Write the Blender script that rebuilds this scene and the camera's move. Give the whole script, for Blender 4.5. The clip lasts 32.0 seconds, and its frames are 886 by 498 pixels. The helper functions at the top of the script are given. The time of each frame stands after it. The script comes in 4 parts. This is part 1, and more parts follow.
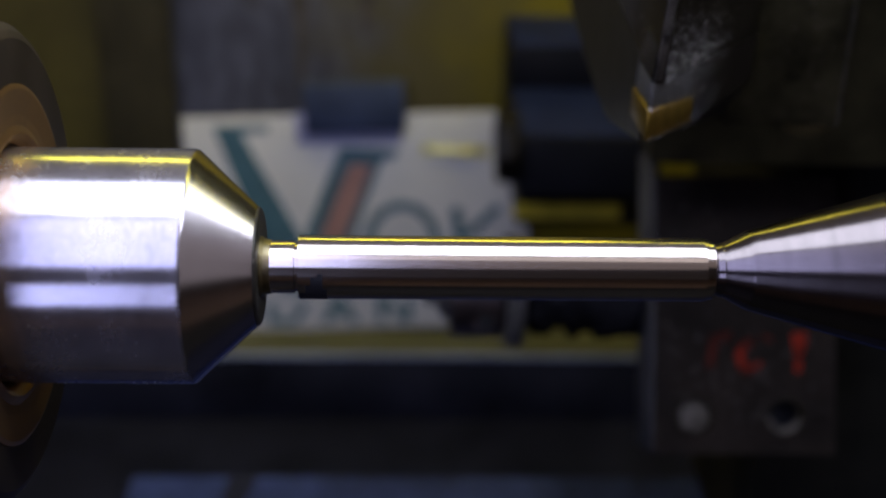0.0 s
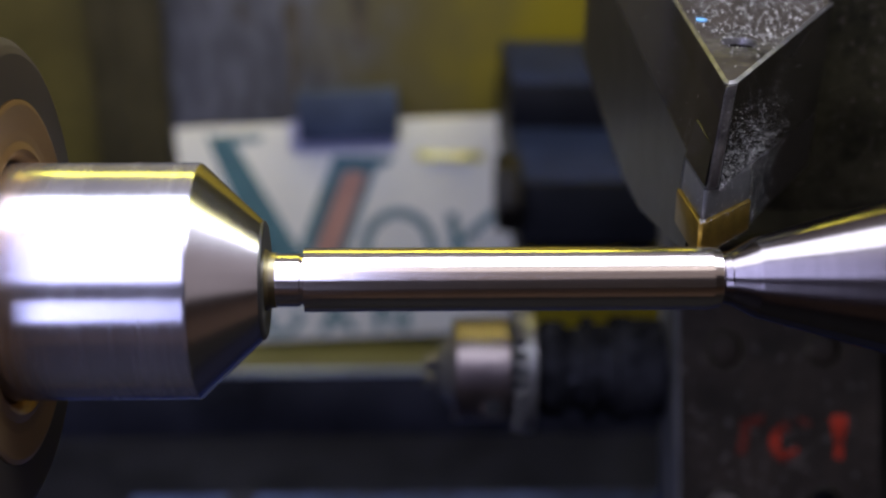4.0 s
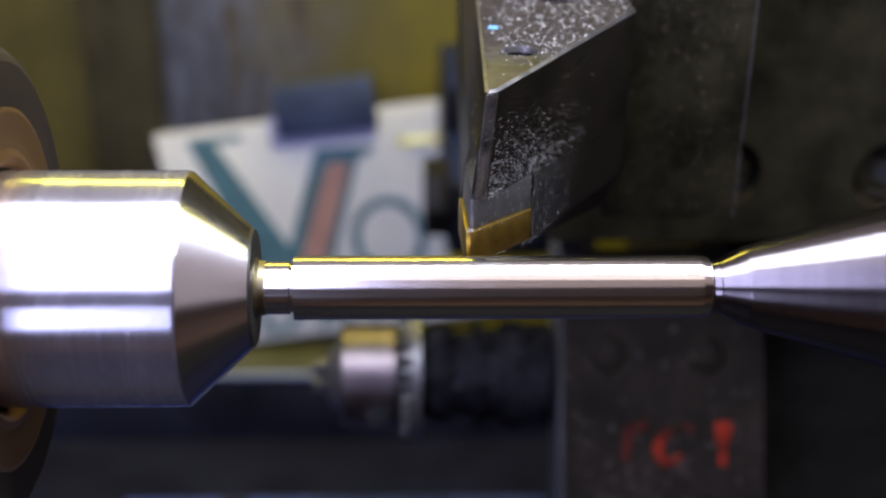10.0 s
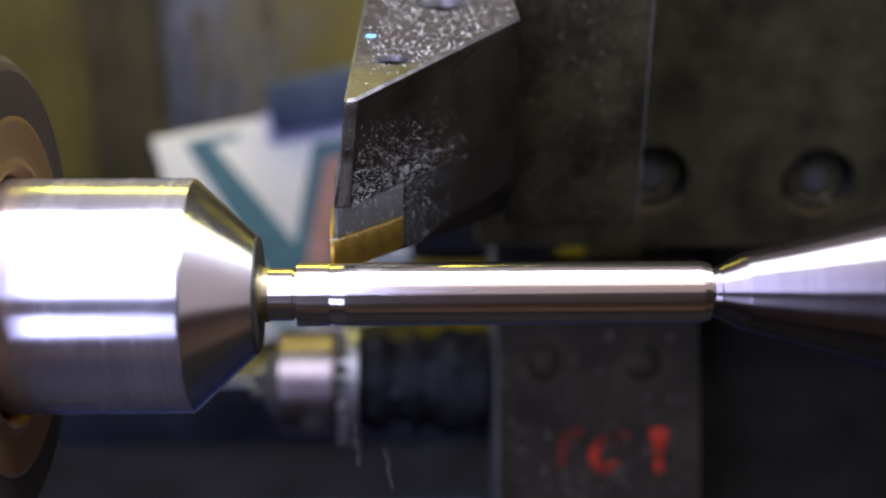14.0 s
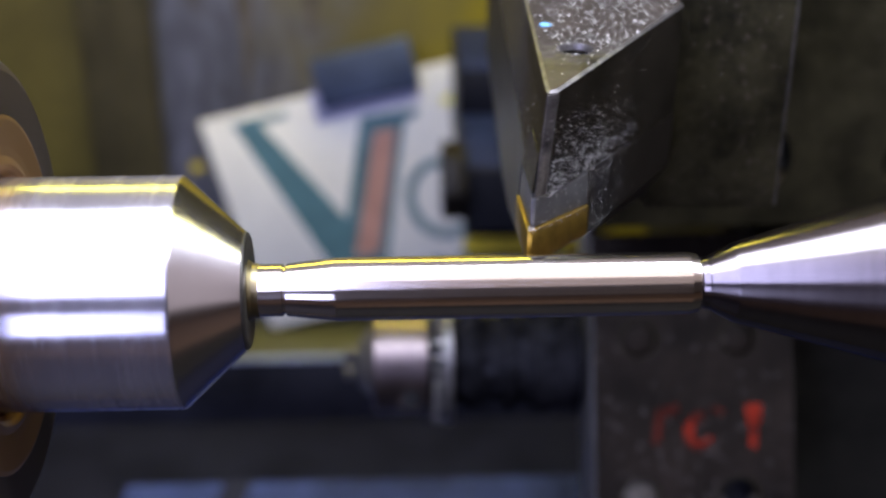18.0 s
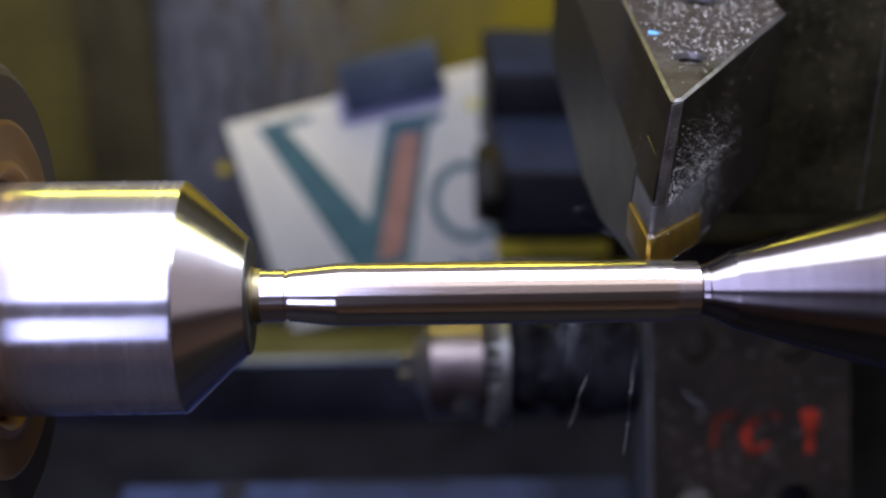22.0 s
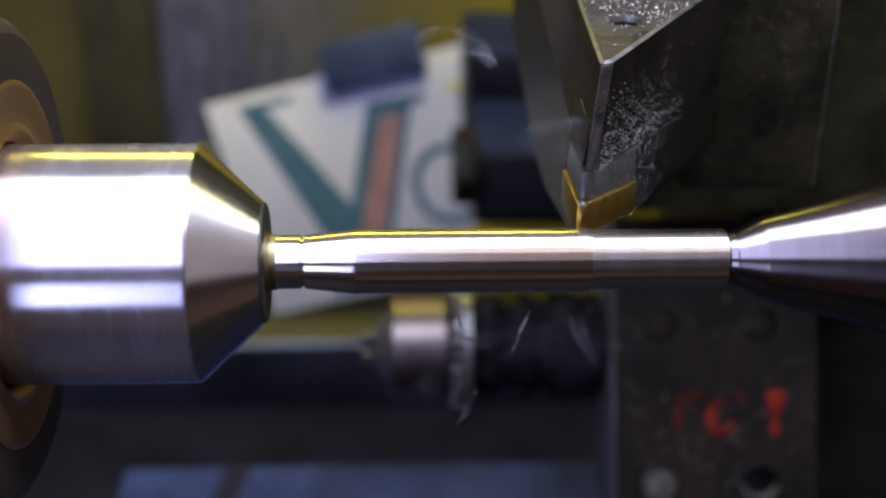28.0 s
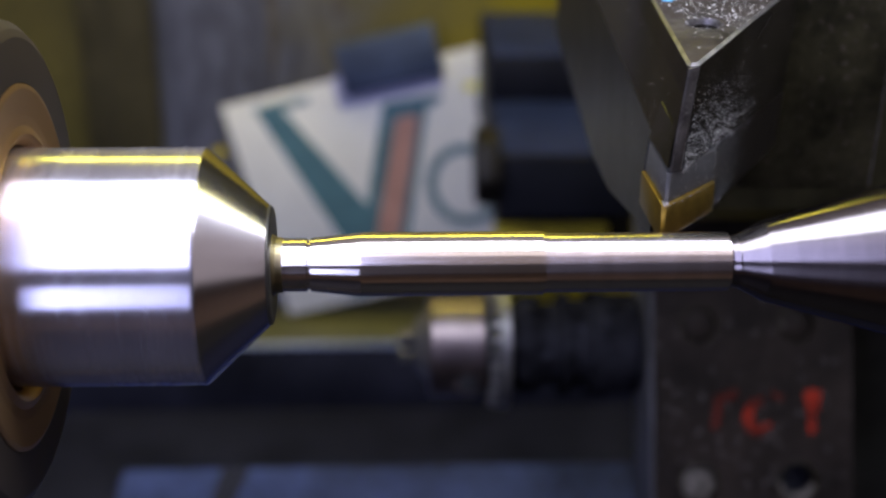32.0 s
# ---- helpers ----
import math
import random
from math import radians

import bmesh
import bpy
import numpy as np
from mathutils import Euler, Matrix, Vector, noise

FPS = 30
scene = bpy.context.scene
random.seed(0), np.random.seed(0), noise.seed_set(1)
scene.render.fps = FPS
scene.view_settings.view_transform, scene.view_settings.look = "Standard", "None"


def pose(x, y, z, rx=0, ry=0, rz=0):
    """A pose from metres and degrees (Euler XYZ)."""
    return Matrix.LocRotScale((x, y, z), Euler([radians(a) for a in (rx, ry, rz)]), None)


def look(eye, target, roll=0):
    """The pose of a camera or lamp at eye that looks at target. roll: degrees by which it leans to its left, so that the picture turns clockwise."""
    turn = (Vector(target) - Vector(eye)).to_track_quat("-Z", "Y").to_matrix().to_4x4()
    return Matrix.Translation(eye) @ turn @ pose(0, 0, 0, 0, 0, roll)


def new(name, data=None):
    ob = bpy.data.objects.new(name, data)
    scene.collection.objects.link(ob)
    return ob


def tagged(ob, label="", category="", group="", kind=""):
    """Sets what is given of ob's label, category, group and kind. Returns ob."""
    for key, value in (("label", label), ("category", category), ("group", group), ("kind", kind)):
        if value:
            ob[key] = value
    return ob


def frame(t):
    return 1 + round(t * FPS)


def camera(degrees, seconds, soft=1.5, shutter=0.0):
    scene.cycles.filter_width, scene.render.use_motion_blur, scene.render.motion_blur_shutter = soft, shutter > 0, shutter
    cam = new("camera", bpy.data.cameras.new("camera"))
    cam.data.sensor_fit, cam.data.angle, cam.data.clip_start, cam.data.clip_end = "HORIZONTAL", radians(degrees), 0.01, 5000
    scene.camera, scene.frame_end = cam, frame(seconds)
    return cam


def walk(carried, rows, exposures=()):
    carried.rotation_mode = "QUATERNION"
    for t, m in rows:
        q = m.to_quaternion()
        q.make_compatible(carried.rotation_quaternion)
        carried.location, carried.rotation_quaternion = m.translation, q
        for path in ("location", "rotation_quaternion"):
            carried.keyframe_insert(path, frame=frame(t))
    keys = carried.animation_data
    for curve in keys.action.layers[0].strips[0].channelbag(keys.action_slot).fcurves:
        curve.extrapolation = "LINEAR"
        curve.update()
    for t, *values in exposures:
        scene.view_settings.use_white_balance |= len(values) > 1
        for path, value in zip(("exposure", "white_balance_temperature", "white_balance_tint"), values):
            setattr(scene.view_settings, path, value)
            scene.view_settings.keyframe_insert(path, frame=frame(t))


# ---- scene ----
cam = camera(37.03, 32.0, soft=2.35, shutter=0.5)
cam.data.dof.use_dof = True
cam.data.dof.focus_distance = 0.170
cam.data.dof.aperture_fstop = 17.5

AXIS = 0.40          # height of the spindle axis over the floor, metres


def camera_rows():
    rows = [
        (0, -0.0027, -0.15085, 0.07619, 64.027, -1.07, -1.146), (0.5, -0.00344, -0.15097, 0.07621, 64.16, -0.915, -1.072),
        (1, -0.00377, -0.15092, 0.07595, 64.319, -0.833, -1.153), (1.5, -0.0039, -0.15124, 0.07604, 64.454, -0.769, -1.246),
        (2, -0.00376, -0.15066, 0.07572, 64.535, -0.661, -1.391), (2.5, -0.00372, -0.14988, 0.07491, 64.619, -0.605, -1.36),
        (3, -0.00373, -0.14968, 0.07491, 64.72, -0.62, -1.451), (3.5, -0.00425, -0.15015, 0.07531, 64.671, -0.467, -1.771),
        (5.5, -0.00439, -0.15012, 0.07528, 64.796, -0.891, -1.644), (6, -0.00469, -0.15019, 0.07582, 64.747, -0.968, -1.746),
        (6.5, -0.00461, -0.15008, 0.07582, 64.679, -0.934, -1.75), (7, -0.00393, -0.15019, 0.07585, 64.687, -0.828, -1.777),
        (7.5, -0.00322, -0.15, 0.07585, 64.708, -0.869, -1.73), (8, -0.00343, -0.14994, 0.07592, 64.701, -0.902, -1.742),
        (8.5, -0.00347, -0.15016, 0.0758, 64.732, -0.876, -1.723), (9, -0.00362, -0.15, 0.0759, 64.752, -0.806, -1.767),
        (9.5, -0.00345, -0.14994, 0.07607, 64.788, -0.766, -1.794), (10, -0.0035, -0.15009, 0.07614, 64.781, -0.737, -1.832),
        (10.5, -0.0033, -0.15033, 0.0764, 64.817, -0.662, -1.815), (11, -0.00326, -0.1507, 0.07652, 64.939, -0.563, -1.871),
        (11.5, -0.00366, -0.15062, 0.07645, 64.959, -0.646, -1.864), (12, -0.00381, -0.15053, 0.07633, 64.953, -0.644, -1.889),
        (12.5, -0.00346, -0.15124, 0.07692, 65.019, -0.629, -1.848), (13, -0.00351, -0.15133, 0.07706, 65.022, -0.607, -1.878),
        (13.5, -0.0036, -0.15135, 0.077, 65.029, -0.581, -1.841), (14, -0.00341, -0.15108, 0.07674, 65.017, -0.502, -1.789),
        (14.5, -0.00336, -0.15082, 0.07675, 64.963, -0.47, -1.778), (16.5, -0.00244, -0.14986, 0.07928, 63.835, -0.118, -2.317),
        (17, -0.00206, -0.15008, 0.07962, 63.763, 0.022, -2.238), (17.5, -0.00203, -0.15004, 0.07965, 63.794, 0.119, -2.213),
        (18, -0.00242, -0.15015, 0.0796, 63.748, -0.033, -2.182), (18.5, -0.00252, -0.15041, 0.07977, 63.82, -0.097, -2.268),
        (19, -0.00265, -0.15031, 0.07995, 63.78, -0.058, -2.337), (19.5, -0.00277, -0.15017, 0.08044, 63.697, -0.16, -2.306),
        (20, -0.00258, -0.15043, 0.08019, 63.835, -0.198, -2.217), (20.5, -0.00262, -0.15047, 0.08042, 63.799, -0.216, -2.198),
        (21, -0.00286, -0.15057, 0.08019, 63.792, -0.277, -2.213), (21.5, -0.00287, -0.15056, 0.08004, 63.831, -0.267, -2.159),
        (22, -0.00291, -0.15052, 0.08043, 63.822, -0.301, -2.166), (22.5, -0.00347, -0.15032, 0.07924, 63.816, -0.411, -2.066),
        (23, -0.00341, -0.15041, 0.07891, 63.826, -0.409, -2.089), (23.5, -0.00326, -0.14985, 0.07829, 63.814, -0.391, -2.078),
        (24, -0.00369, -0.14947, 0.07758, 63.799, -0.397, -2.086), (24.5, -0.00451, -0.14887, 0.07697, 63.639, -0.455, -2.05),
        (25, -0.00441, -0.14712, 0.07605, 63.332, -0.416, -1.977), (25.5, -0.00477, -0.14751, 0.0762, 63.306, -0.47, -1.962),
        (27.5, -0.00542, -0.14779, 0.07591, 63.36, -0.511, -2.091), (28, -0.00571, -0.14777, 0.07586, 63.353, -0.537, -2.186),
        (28.5, -0.00587, -0.14795, 0.07607, 63.349, -0.593, -2.254), (29, -0.00616, -0.14857, 0.07645, 63.345, -0.63, -2.293),
        (29.5, -0.00633, -0.14864, 0.07661, 63.303, -0.606, -2.334), (30, -0.00647, -0.14858, 0.07658, 63.313, -0.566, -2.316),
        (30.5, -0.00667, -0.14859, 0.07627, 63.371, -0.524, -2.346), (31, -0.00676, -0.14833, 0.07627, 63.272, -0.497, -2.314),
        (31.5, -0.00711, -0.14848, 0.07656, 63.307, -0.656, -2.311), (32, -0.00704, -0.14861, 0.07666, 63.374, -0.662, -2.372),
    ]
    return [(t, pose(x, y, z + AXIS, rx, ry, rz)) for t, x, y, z, rx, ry, rz in rows]


walk(cam, camera_rows(), [(0.0, -0.38, 6300, 9), (1.0, 0.17, 6290, 9), (1.6, 0.26, 6290, 9), (3.0, 0.36, 6290, 9), (8.0, 0.47, 6290, 9), (10.0, 0.87, 6290, 9), (12.0, 1.03, 6290, 9), (18.0, 1.07, 6290, 9), (19.3, 0.70, 6290, 9), (22.0, 0.65, 6290, 9), (32.0, 0.60, 6290, 9)])

# ---- world, lamps ----
world = bpy.data.worlds.new("workshop_air")
scene.world = world
world.use_nodes = True
wbg = world.node_tree.nodes["Background"]
wbg.inputs[0].default_value = (0.55, 0.6, 0.8, 1)
wbg.inputs[1].default_value = 0.03


def area_lamp(name, eye, target, sx, sy, watts, rgb, roll=0):
    d = bpy.data.lights.new(name, "AREA")
    d.shape, d.size, d.size_y, d.energy, d.color = "RECTANGLE", sx, sy, watts, rgb
    ob = new(name, d)
    ob.matrix_world = look(eye, target, roll)
    return ob


area_lamp("work_lamp_overhead", (0.03, 0.008, AXIS + 0.20), (0.03, 0.008, AXIS), 0.56, 0.130, 1.52, (0.78, 0.83, 1.0))
area_lamp("work_lamp_front", (-0.228, -0.235, AXIS + 0.262), (-0.228, 0, AXIS), 0.40, 0.30, 1.45, (0.56, 0.58, 1.0))
area_lamp("work_lamp_low", (-0.165, -0.36, AXIS - 0.01), (-0.165, 0, AXIS), 0.11, 0.13, 0.23, (0.55, 0.58, 1.0))
# Soft fill added for the mauve reflections, without a known source.
area_lamp("front_fill", (0.32, -0.45, AXIS + 0.50), (0.0, 0, AXIS), 0.9, 0.40, 0.22, (1.0, 0.82, 0.80))
area_lamp("work_lamp_right", (0.31, 0.26, AXIS + 0.20), (-0.025, 0, AXIS), 0.30, 0.10, 0.4, (0.78, 0.85, 1.0))
area_lamp("yellow_lamp_rear", (0.12, 0.31, AXIS + 0.240), (0.12, 0.0, AXIS - 0.005), 0.92, 0.034, 0.70, (0.97, 0.88, 0.08), -11.0)
area_lamp("yellow_lamp_shield", (0.06, 0.42, AXIS + 0.17), (0.08, 0.535, AXIS - 0.04), 1.0, 0.04, 1.08, (1.0, 0.86, 0.30))
area_lamp("ceiling_lamp", (0.4, -0.9, AXIS + 1.65), (0.4, -0.9, 0), 1.2, 0.6, 2.0, (1.0, 0.88, 0.86))
# Fill added to brighten ceiling and rear wall for reflections in the steel.
area_lamp("ceiling_bounce_fill", (0.0, 1.5, AXIS + 0.6), (0.0, 1.55, AXIS + 2.0), 2.4, 1.2, 16.0, (0.97, 0.95, 1.0))
# Fill panel added for the shoulder's pale reflection; no window is known there.
area_lamp("side_fill", (1.6, -0.1, AXIS + 0.36), (0.0, -0.1, AXIS + 0.30), 1.4, 1.0, 1.15, (0.98, 0.86, 0.94))

# ---- materials ----


def material(name, color, rough=0.5, metal=0.0, vary=0.15, scale=60.0, bump=0.0, rings=0.0, color2=None, spots=0.0, spot_color=(0.5, 0.5, 0.5), aniso=0.0, stretch=(1, 1, 1), rough_vary=0.08, ringscale=4000.0, gloss=0.5):
    m = bpy.data.materials.new(name)
    m.use_nodes = True
    nt = m.node_tree
    b = nt.nodes["Principled BSDF"]
    b.inputs["Metallic"].default_value = metal
    b.inputs["Roughness"].default_value = rough
    b.inputs["Specular IOR Level"].default_value = gloss
    co = nt.nodes.new("ShaderNodeTexCoord")
    mp = nt.nodes.new("ShaderNodeMapping")
    mp.inputs["Scale"].default_value = stretch
    nt.links.new(co.outputs["Object"], mp.inputs["Vector"])
    n1 = nt.nodes.new("ShaderNodeTexNoise")
    n1.inputs["Scale"].default_value, n1.inputs["Detail"].default_value = scale, 6
    n2 = nt.nodes.new("ShaderNodeTexNoise")
    n2.inputs["Scale"].default_value, n2.inputs["Detail"].default_value = scale * 9, 4
    for n in (n1, n2):
        nt.links.new(mp.outputs["Vector"], n.inputs["Vector"])
    mixn = nt.nodes.new("ShaderNodeMath")
    mixn.operation = "MULTIPLY_ADD"
    mixn.inputs[1].default_value = 0.35
    nt.links.new(n2.outputs["Fac"], mixn.inputs[0])
    half = nt.nodes.new("ShaderNodeMath")
    half.operation = "MULTIPLY"
    half.inputs[1].default_value = 0.65
    nt.links.new(n1.outputs["Fac"], half.inputs[0])
    nt.links.new(half.outputs[0], mixn.inputs[2])
    ramp = nt.nodes.new("ShaderNodeValToRGB")
    lo = [max(0.0, c * (1 - vary * 2)) for c in color]
    hi = color2 if color2 else [min(1.0, c * (1 + vary * 2)) for c in color]
    ramp.color_ramp.elements[0].position, ramp.color_ramp.elements[1].position = 0.32, 0.68
    ramp.color_ramp.elements[0].color, ramp.color_ramp.elements[1].color = (*lo, 1), (*hi, 1)
    nt.links.new(mixn.outputs[0], ramp.inputs[0])
    out = ramp.outputs[0]
    if spots:
        vo = nt.nodes.new("ShaderNodeTexNoise")
        vo.inputs["Scale"].default_value, vo.inputs["Detail"].default_value = spots, 3
        nt.links.new(mp.outputs["Vector"], vo.inputs["Vector"])
        r2 = nt.nodes.new("ShaderNodeValToRGB")
        r2.color_ramp.elements[0].position, r2.color_ramp.elements[1].position = 0.63, 0.70
        nt.links.new(vo.outputs["Fac"], r2.inputs[0])
        mx = nt.nodes.new("ShaderNodeMixRGB")
        mx.inputs[2].default_value = (*spot_color, 1)
        nt.links.new(r2.outputs[0], mx.inputs[0])
        nt.links.new(out, mx.inputs[1])
        out = mx.outputs[0]
    nt.links.new(out, b.inputs["Base Color"])
    rr = nt.nodes.new("ShaderNodeMapRange")
    rr.inputs["To Min"].default_value, rr.inputs["To Max"].default_value = max(0.02, rough - rough_vary), min(1.0, rough + rough_vary)
    nt.links.new(mixn.outputs[0], rr.inputs["Value"])
    nt.links.new(rr.outputs[0], b.inputs["Roughness"])
    if aniso:
        tg = nt.nodes.new("ShaderNodeTangent")
        tg.direction_type, tg.axis = "RADIAL", "X"
        b.inputs["Anisotropic"].default_value = aniso
        b.inputs["Anisotropic Rotation"].default_value = 0.25
        nt.links.new(tg.outputs[0], b.inputs["Tangent"])
    if bump or rings:
        bp = nt.nodes.new("ShaderNodeBump")
        bp.inputs["Distance"].default_value = 0.0002
        bp.inputs["Strength"].default_value = bump or rings
        if rings:
            sx = nt.nodes.new("ShaderNodeSeparateXYZ")
            nt.links.new(co.outputs["Object"], sx.inputs[0])
            n3 = nt.nodes.new("ShaderNodeTexNoise")
            n3.noise_dimensions = "1D"
            n3.inputs["Scale"].default_value, n3.inputs["Detail"].default_value = ringscale, 2
            nt.links.new(sx.outputs[0], n3.inputs["W"])
            nt.links.new(n3.outputs["Fac"], bp.inputs["Height"])
        else:
            nt.links.new(mixn.outputs[0], bp.inputs["Height"])
        nt.links.new(bp.outputs[0], b.inputs["Normal"])
    return m


STEEL_SLEEVE = material("turned_steel_sleeve", (0.62, 0.585, 0.635), 0.25, 0.935, 0.13, 130, aniso=0.82, stretch=(1.3, 1, 1), rough_vary=0.15, bump=0.03)
STEEL_SHOULDER = material("polished_steel_shoulder", (0.62, 0.575, 0.585), 0.20, 1.0, 0.03, 60, aniso=0.3, stretch=(4, 0.3, 0.3), rough_vary=0.04)
STEEL_SHAFT = material("turned_steel_shaft", (0.66, 0.59, 0.545), 0.16, 1.0, 0.015, 60, aniso=0.4, stretch=(4, 0.3, 0.3), rough_vary=0.03)
STEEL_CUT = material("freshly_turned_steel", (0.60, 0.54, 0.525), 0.235, 1.0, 0.04, 200, aniso=0.6, stretch=(5, 0.3, 0.3), rough_vary=0.06, bump=0.02)
STEEL_CENTRE = material("ground_steel_centre", (0.185, 0.16, 0.156), 0.22, 1.0, 0.05, 200, aniso=0.6, stretch=(4, 0.3, 0.3), rough_vary=0.04)
STEEL_FACE = material("drilled_steel_face", (0.30, 0.25, 0.14), 0.38, 1.0, 0.1, 300)
RIM = material("dull_brown_oxide_rim", (0.030, 0.022, 0.016), 0.42, 0.2, 0.3, 120, bump=0.05, gloss=0.3)
END_DARK = material("dark_end_face_steel", (0.055, 0.05, 0.042), 0.4, 0.7, 0.3, 500, bump=0.2, spots=1500, spot_color=(0.2, 0.185, 0.16))
BRONZE = material("oily_bronze_face", (0.52, 0.31, 0.135), 0.37, 0.95, 0.05, 90)
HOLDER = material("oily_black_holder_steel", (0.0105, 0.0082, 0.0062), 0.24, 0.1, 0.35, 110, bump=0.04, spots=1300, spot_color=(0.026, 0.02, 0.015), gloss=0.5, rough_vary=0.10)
# The holder steel again, its colour darkened for shade on the lower body.
HOLDER_LOW = material("shaded_holder_steel", (0.0062, 0.0048, 0.0036), 0.36, 0.05, 0.35, 110, bump=0.05, spots=1300, spot_color=(0.016, 0.012, 0.009), gloss=0.25, rough_vary=0.1)
WORN = material("worn_bare_edge_steel", (0.10, 0.09, 0.086), 0.38, 0.7, 0.35, 500, bump=0.1)
LAND = material("rubbed_nose_steel", (0.046, 0.04, 0.036), 0.36, 0.5, 0.5, 350, bump=0.1, spots=900, spot_color=(0.13, 0.12, 0.115))
# Plate side in a lighter bluish grey: lamp light put into the colour.
LIT_SIDE = material("lit_plate_side", (0.05, 0.048, 0.056), 0.5, 0.2, 0.4, 90, bump=0.1)
DUST = material("grey_metal_dust", (0.075, 0.062, 0.055), 0.65, 0.1, 0.5, 500)
# Speckled bolt steel in a lighter tone, with the light painted in.
BOLT_LIT = material("lit_bolt_steel", (0.088, 0.076, 0.064), 0.5, 0.3, 0.6, 420, bump=0.6, spots=1200, spot_color=(0.03, 0.026, 0.022))
BLACK_STEEL = material("black_oxide_steel", (0.011, 0.0088, 0.0072), 0.45, 0.1, 0.25, 130, bump=0.05, spots=900, spot_color=(0.035, 0.03, 0.027), gloss=0.16)
HOLDER_TOP = material("oily_worn_oxide", (0.020, 0.0155, 0.0115), 0.5, 0.0, 0.55, 130, bump=0.2, spots=900, spot_color=(0.05, 0.042, 0.034), gloss=0.14, rough_vary=0.2)
SHIM = material("grey_carbide_shim", (0.088, 0.084, 0.084), 0.42, 0.6, 0.15, 400, bump=0.05, spots=1500, spot_color=(0.3, 0.29, 0.28))
GOLD = material("gold_coated_carbide", (0.255, 0.162, 0.030), 0.33, 0.9, 0.18, 400, bump=0.06)
GREASY = material("greasy_cast_iron", (0.0172, 0.0146, 0.0074), 0.6, 0.0, 0.4, 90, gloss=0.08, bump=0.35, spots=1100, spot_color=(0.055, 0.042, 0.032))
PLATE = material("greasy_brown_plate", (0.0118, 0.0084, 0.0067), 0.6, 0.0, 0.4, 60, gloss=0.1, bump=0.3, spots=420, spot_color=(0.07, 0.06, 0.055))
RED_PAINT = material("faded_red_paint", (0.138, 0.0125, 0.006), 0.6, 0.0, 0.6, 130, gloss=0.08, bump=0.1, spots=300, spot_color=(0.05, 0.016, 0.013))
RED_FAINT = material("worn_red_paint", (0.055, 0.010, 0.0065), 0.6, 0.0, 0.5, 130, gloss=0.08, bump=0.1, spots=230, spot_color=(0.025, 0.016, 0.014))
BOLT_STEEL = material("pale_glint_steel", (0.16, 0.14, 0.12), 0.4, 0.6, 0.4, 250, bump=0.3, spots=700, spot_color=(0.45, 0.4, 0.33))
# Near-black for joints; in bores, sockets and tooth gaps it paints the shade.
HOLE_DARK = material("dark_hollow_steel", (0.012, 0.012, 0.013), 0.65, 0.1, 0.3, 200)
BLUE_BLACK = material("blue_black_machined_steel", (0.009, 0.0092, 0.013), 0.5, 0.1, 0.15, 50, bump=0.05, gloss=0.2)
# Block steel made lighter and bluer: light on the step tops, put into colour.
LIT_STEP = material("lit_blue_steel", (0.014, 0.021, 0.075), 0.5, 0.1, 0.2, 60, bump=0.05, gloss=0.15)
CHROME = material("worn_chrome", (0.175, 0.142, 0.138), 0.37, 1.0, 0.15, 120, bump=0.08)
GEAR = material("grey_gear_steel", (0.16, 0.152, 0.15), 0.4, 0.8, 0.2, 160, bump=0.1)
DARK_BODY = material("dark_spindle_body", (0.0115, 0.0112, 0.0135), 0.8, 0.0, 0.5, 120, bump=0.1, gloss=0.0, spots=300, spot_color=(0.035, 0.035, 0.045))
SHIELD = material("stained_zinc_sheet", (0.10, 0.091, 0.084), 0.5, 0.1, 0.4, 15, color2=(0.24, 0.24, 0.29), stretch=(1.0, 1.0, 0.4), bump=0.03, spots=32, spot_color=(0.085, 0.075, 0.06))


def oil_film(m, start, end, rgb):
    """Yellow oil film that covers the sheet from one side, with a ragged edge."""
    nt = m.node_tree
    b = nt.nodes["Principled BSDF"]
    old = b.inputs["Base Color"].links[0].from_socket
    co = nt.nodes.new("ShaderNodeTexCoord")
    sx = nt.nodes.new("ShaderNodeSeparateXYZ")
    nt.links.new(co.outputs["Object"], sx.inputs[0])
    n = nt.nodes.new("ShaderNodeTexNoise")
    n.inputs["Scale"].default_value, n.inputs["Detail"].default_value = 22, 4
    nt.links.new(co.outputs["Object"], n.inputs["Vector"])
    add = nt.nodes.new("ShaderNodeMath")
    add.operation = "MULTIPLY_ADD"
    add.inputs[1].default_value = 0.12
    nt.links.new(n.outputs["Fac"], add.inputs[0])
    nt.links.new(sx.outputs[0], add.inputs[2])
    rng = nt.nodes.new("ShaderNodeMapRange")
    rng.interpolation_type = "SMOOTHSTEP"
    rng.inputs["From Min"].default_value, rng.inputs["From Max"].default_value = start + 0.06, end + 0.06
    nt.links.new(add.outputs[0], rng.inputs["Value"])
    mix = nt.nodes.new("ShaderNodeMixRGB")
    mix.inputs[2].default_value = (*rgb, 1)
    nt.links.new(rng.outputs[0], mix.inputs[0])
    nt.links.new(old, mix.inputs[1])
    nt.links.new(mix.outputs[0], b.inputs["Base Color"])


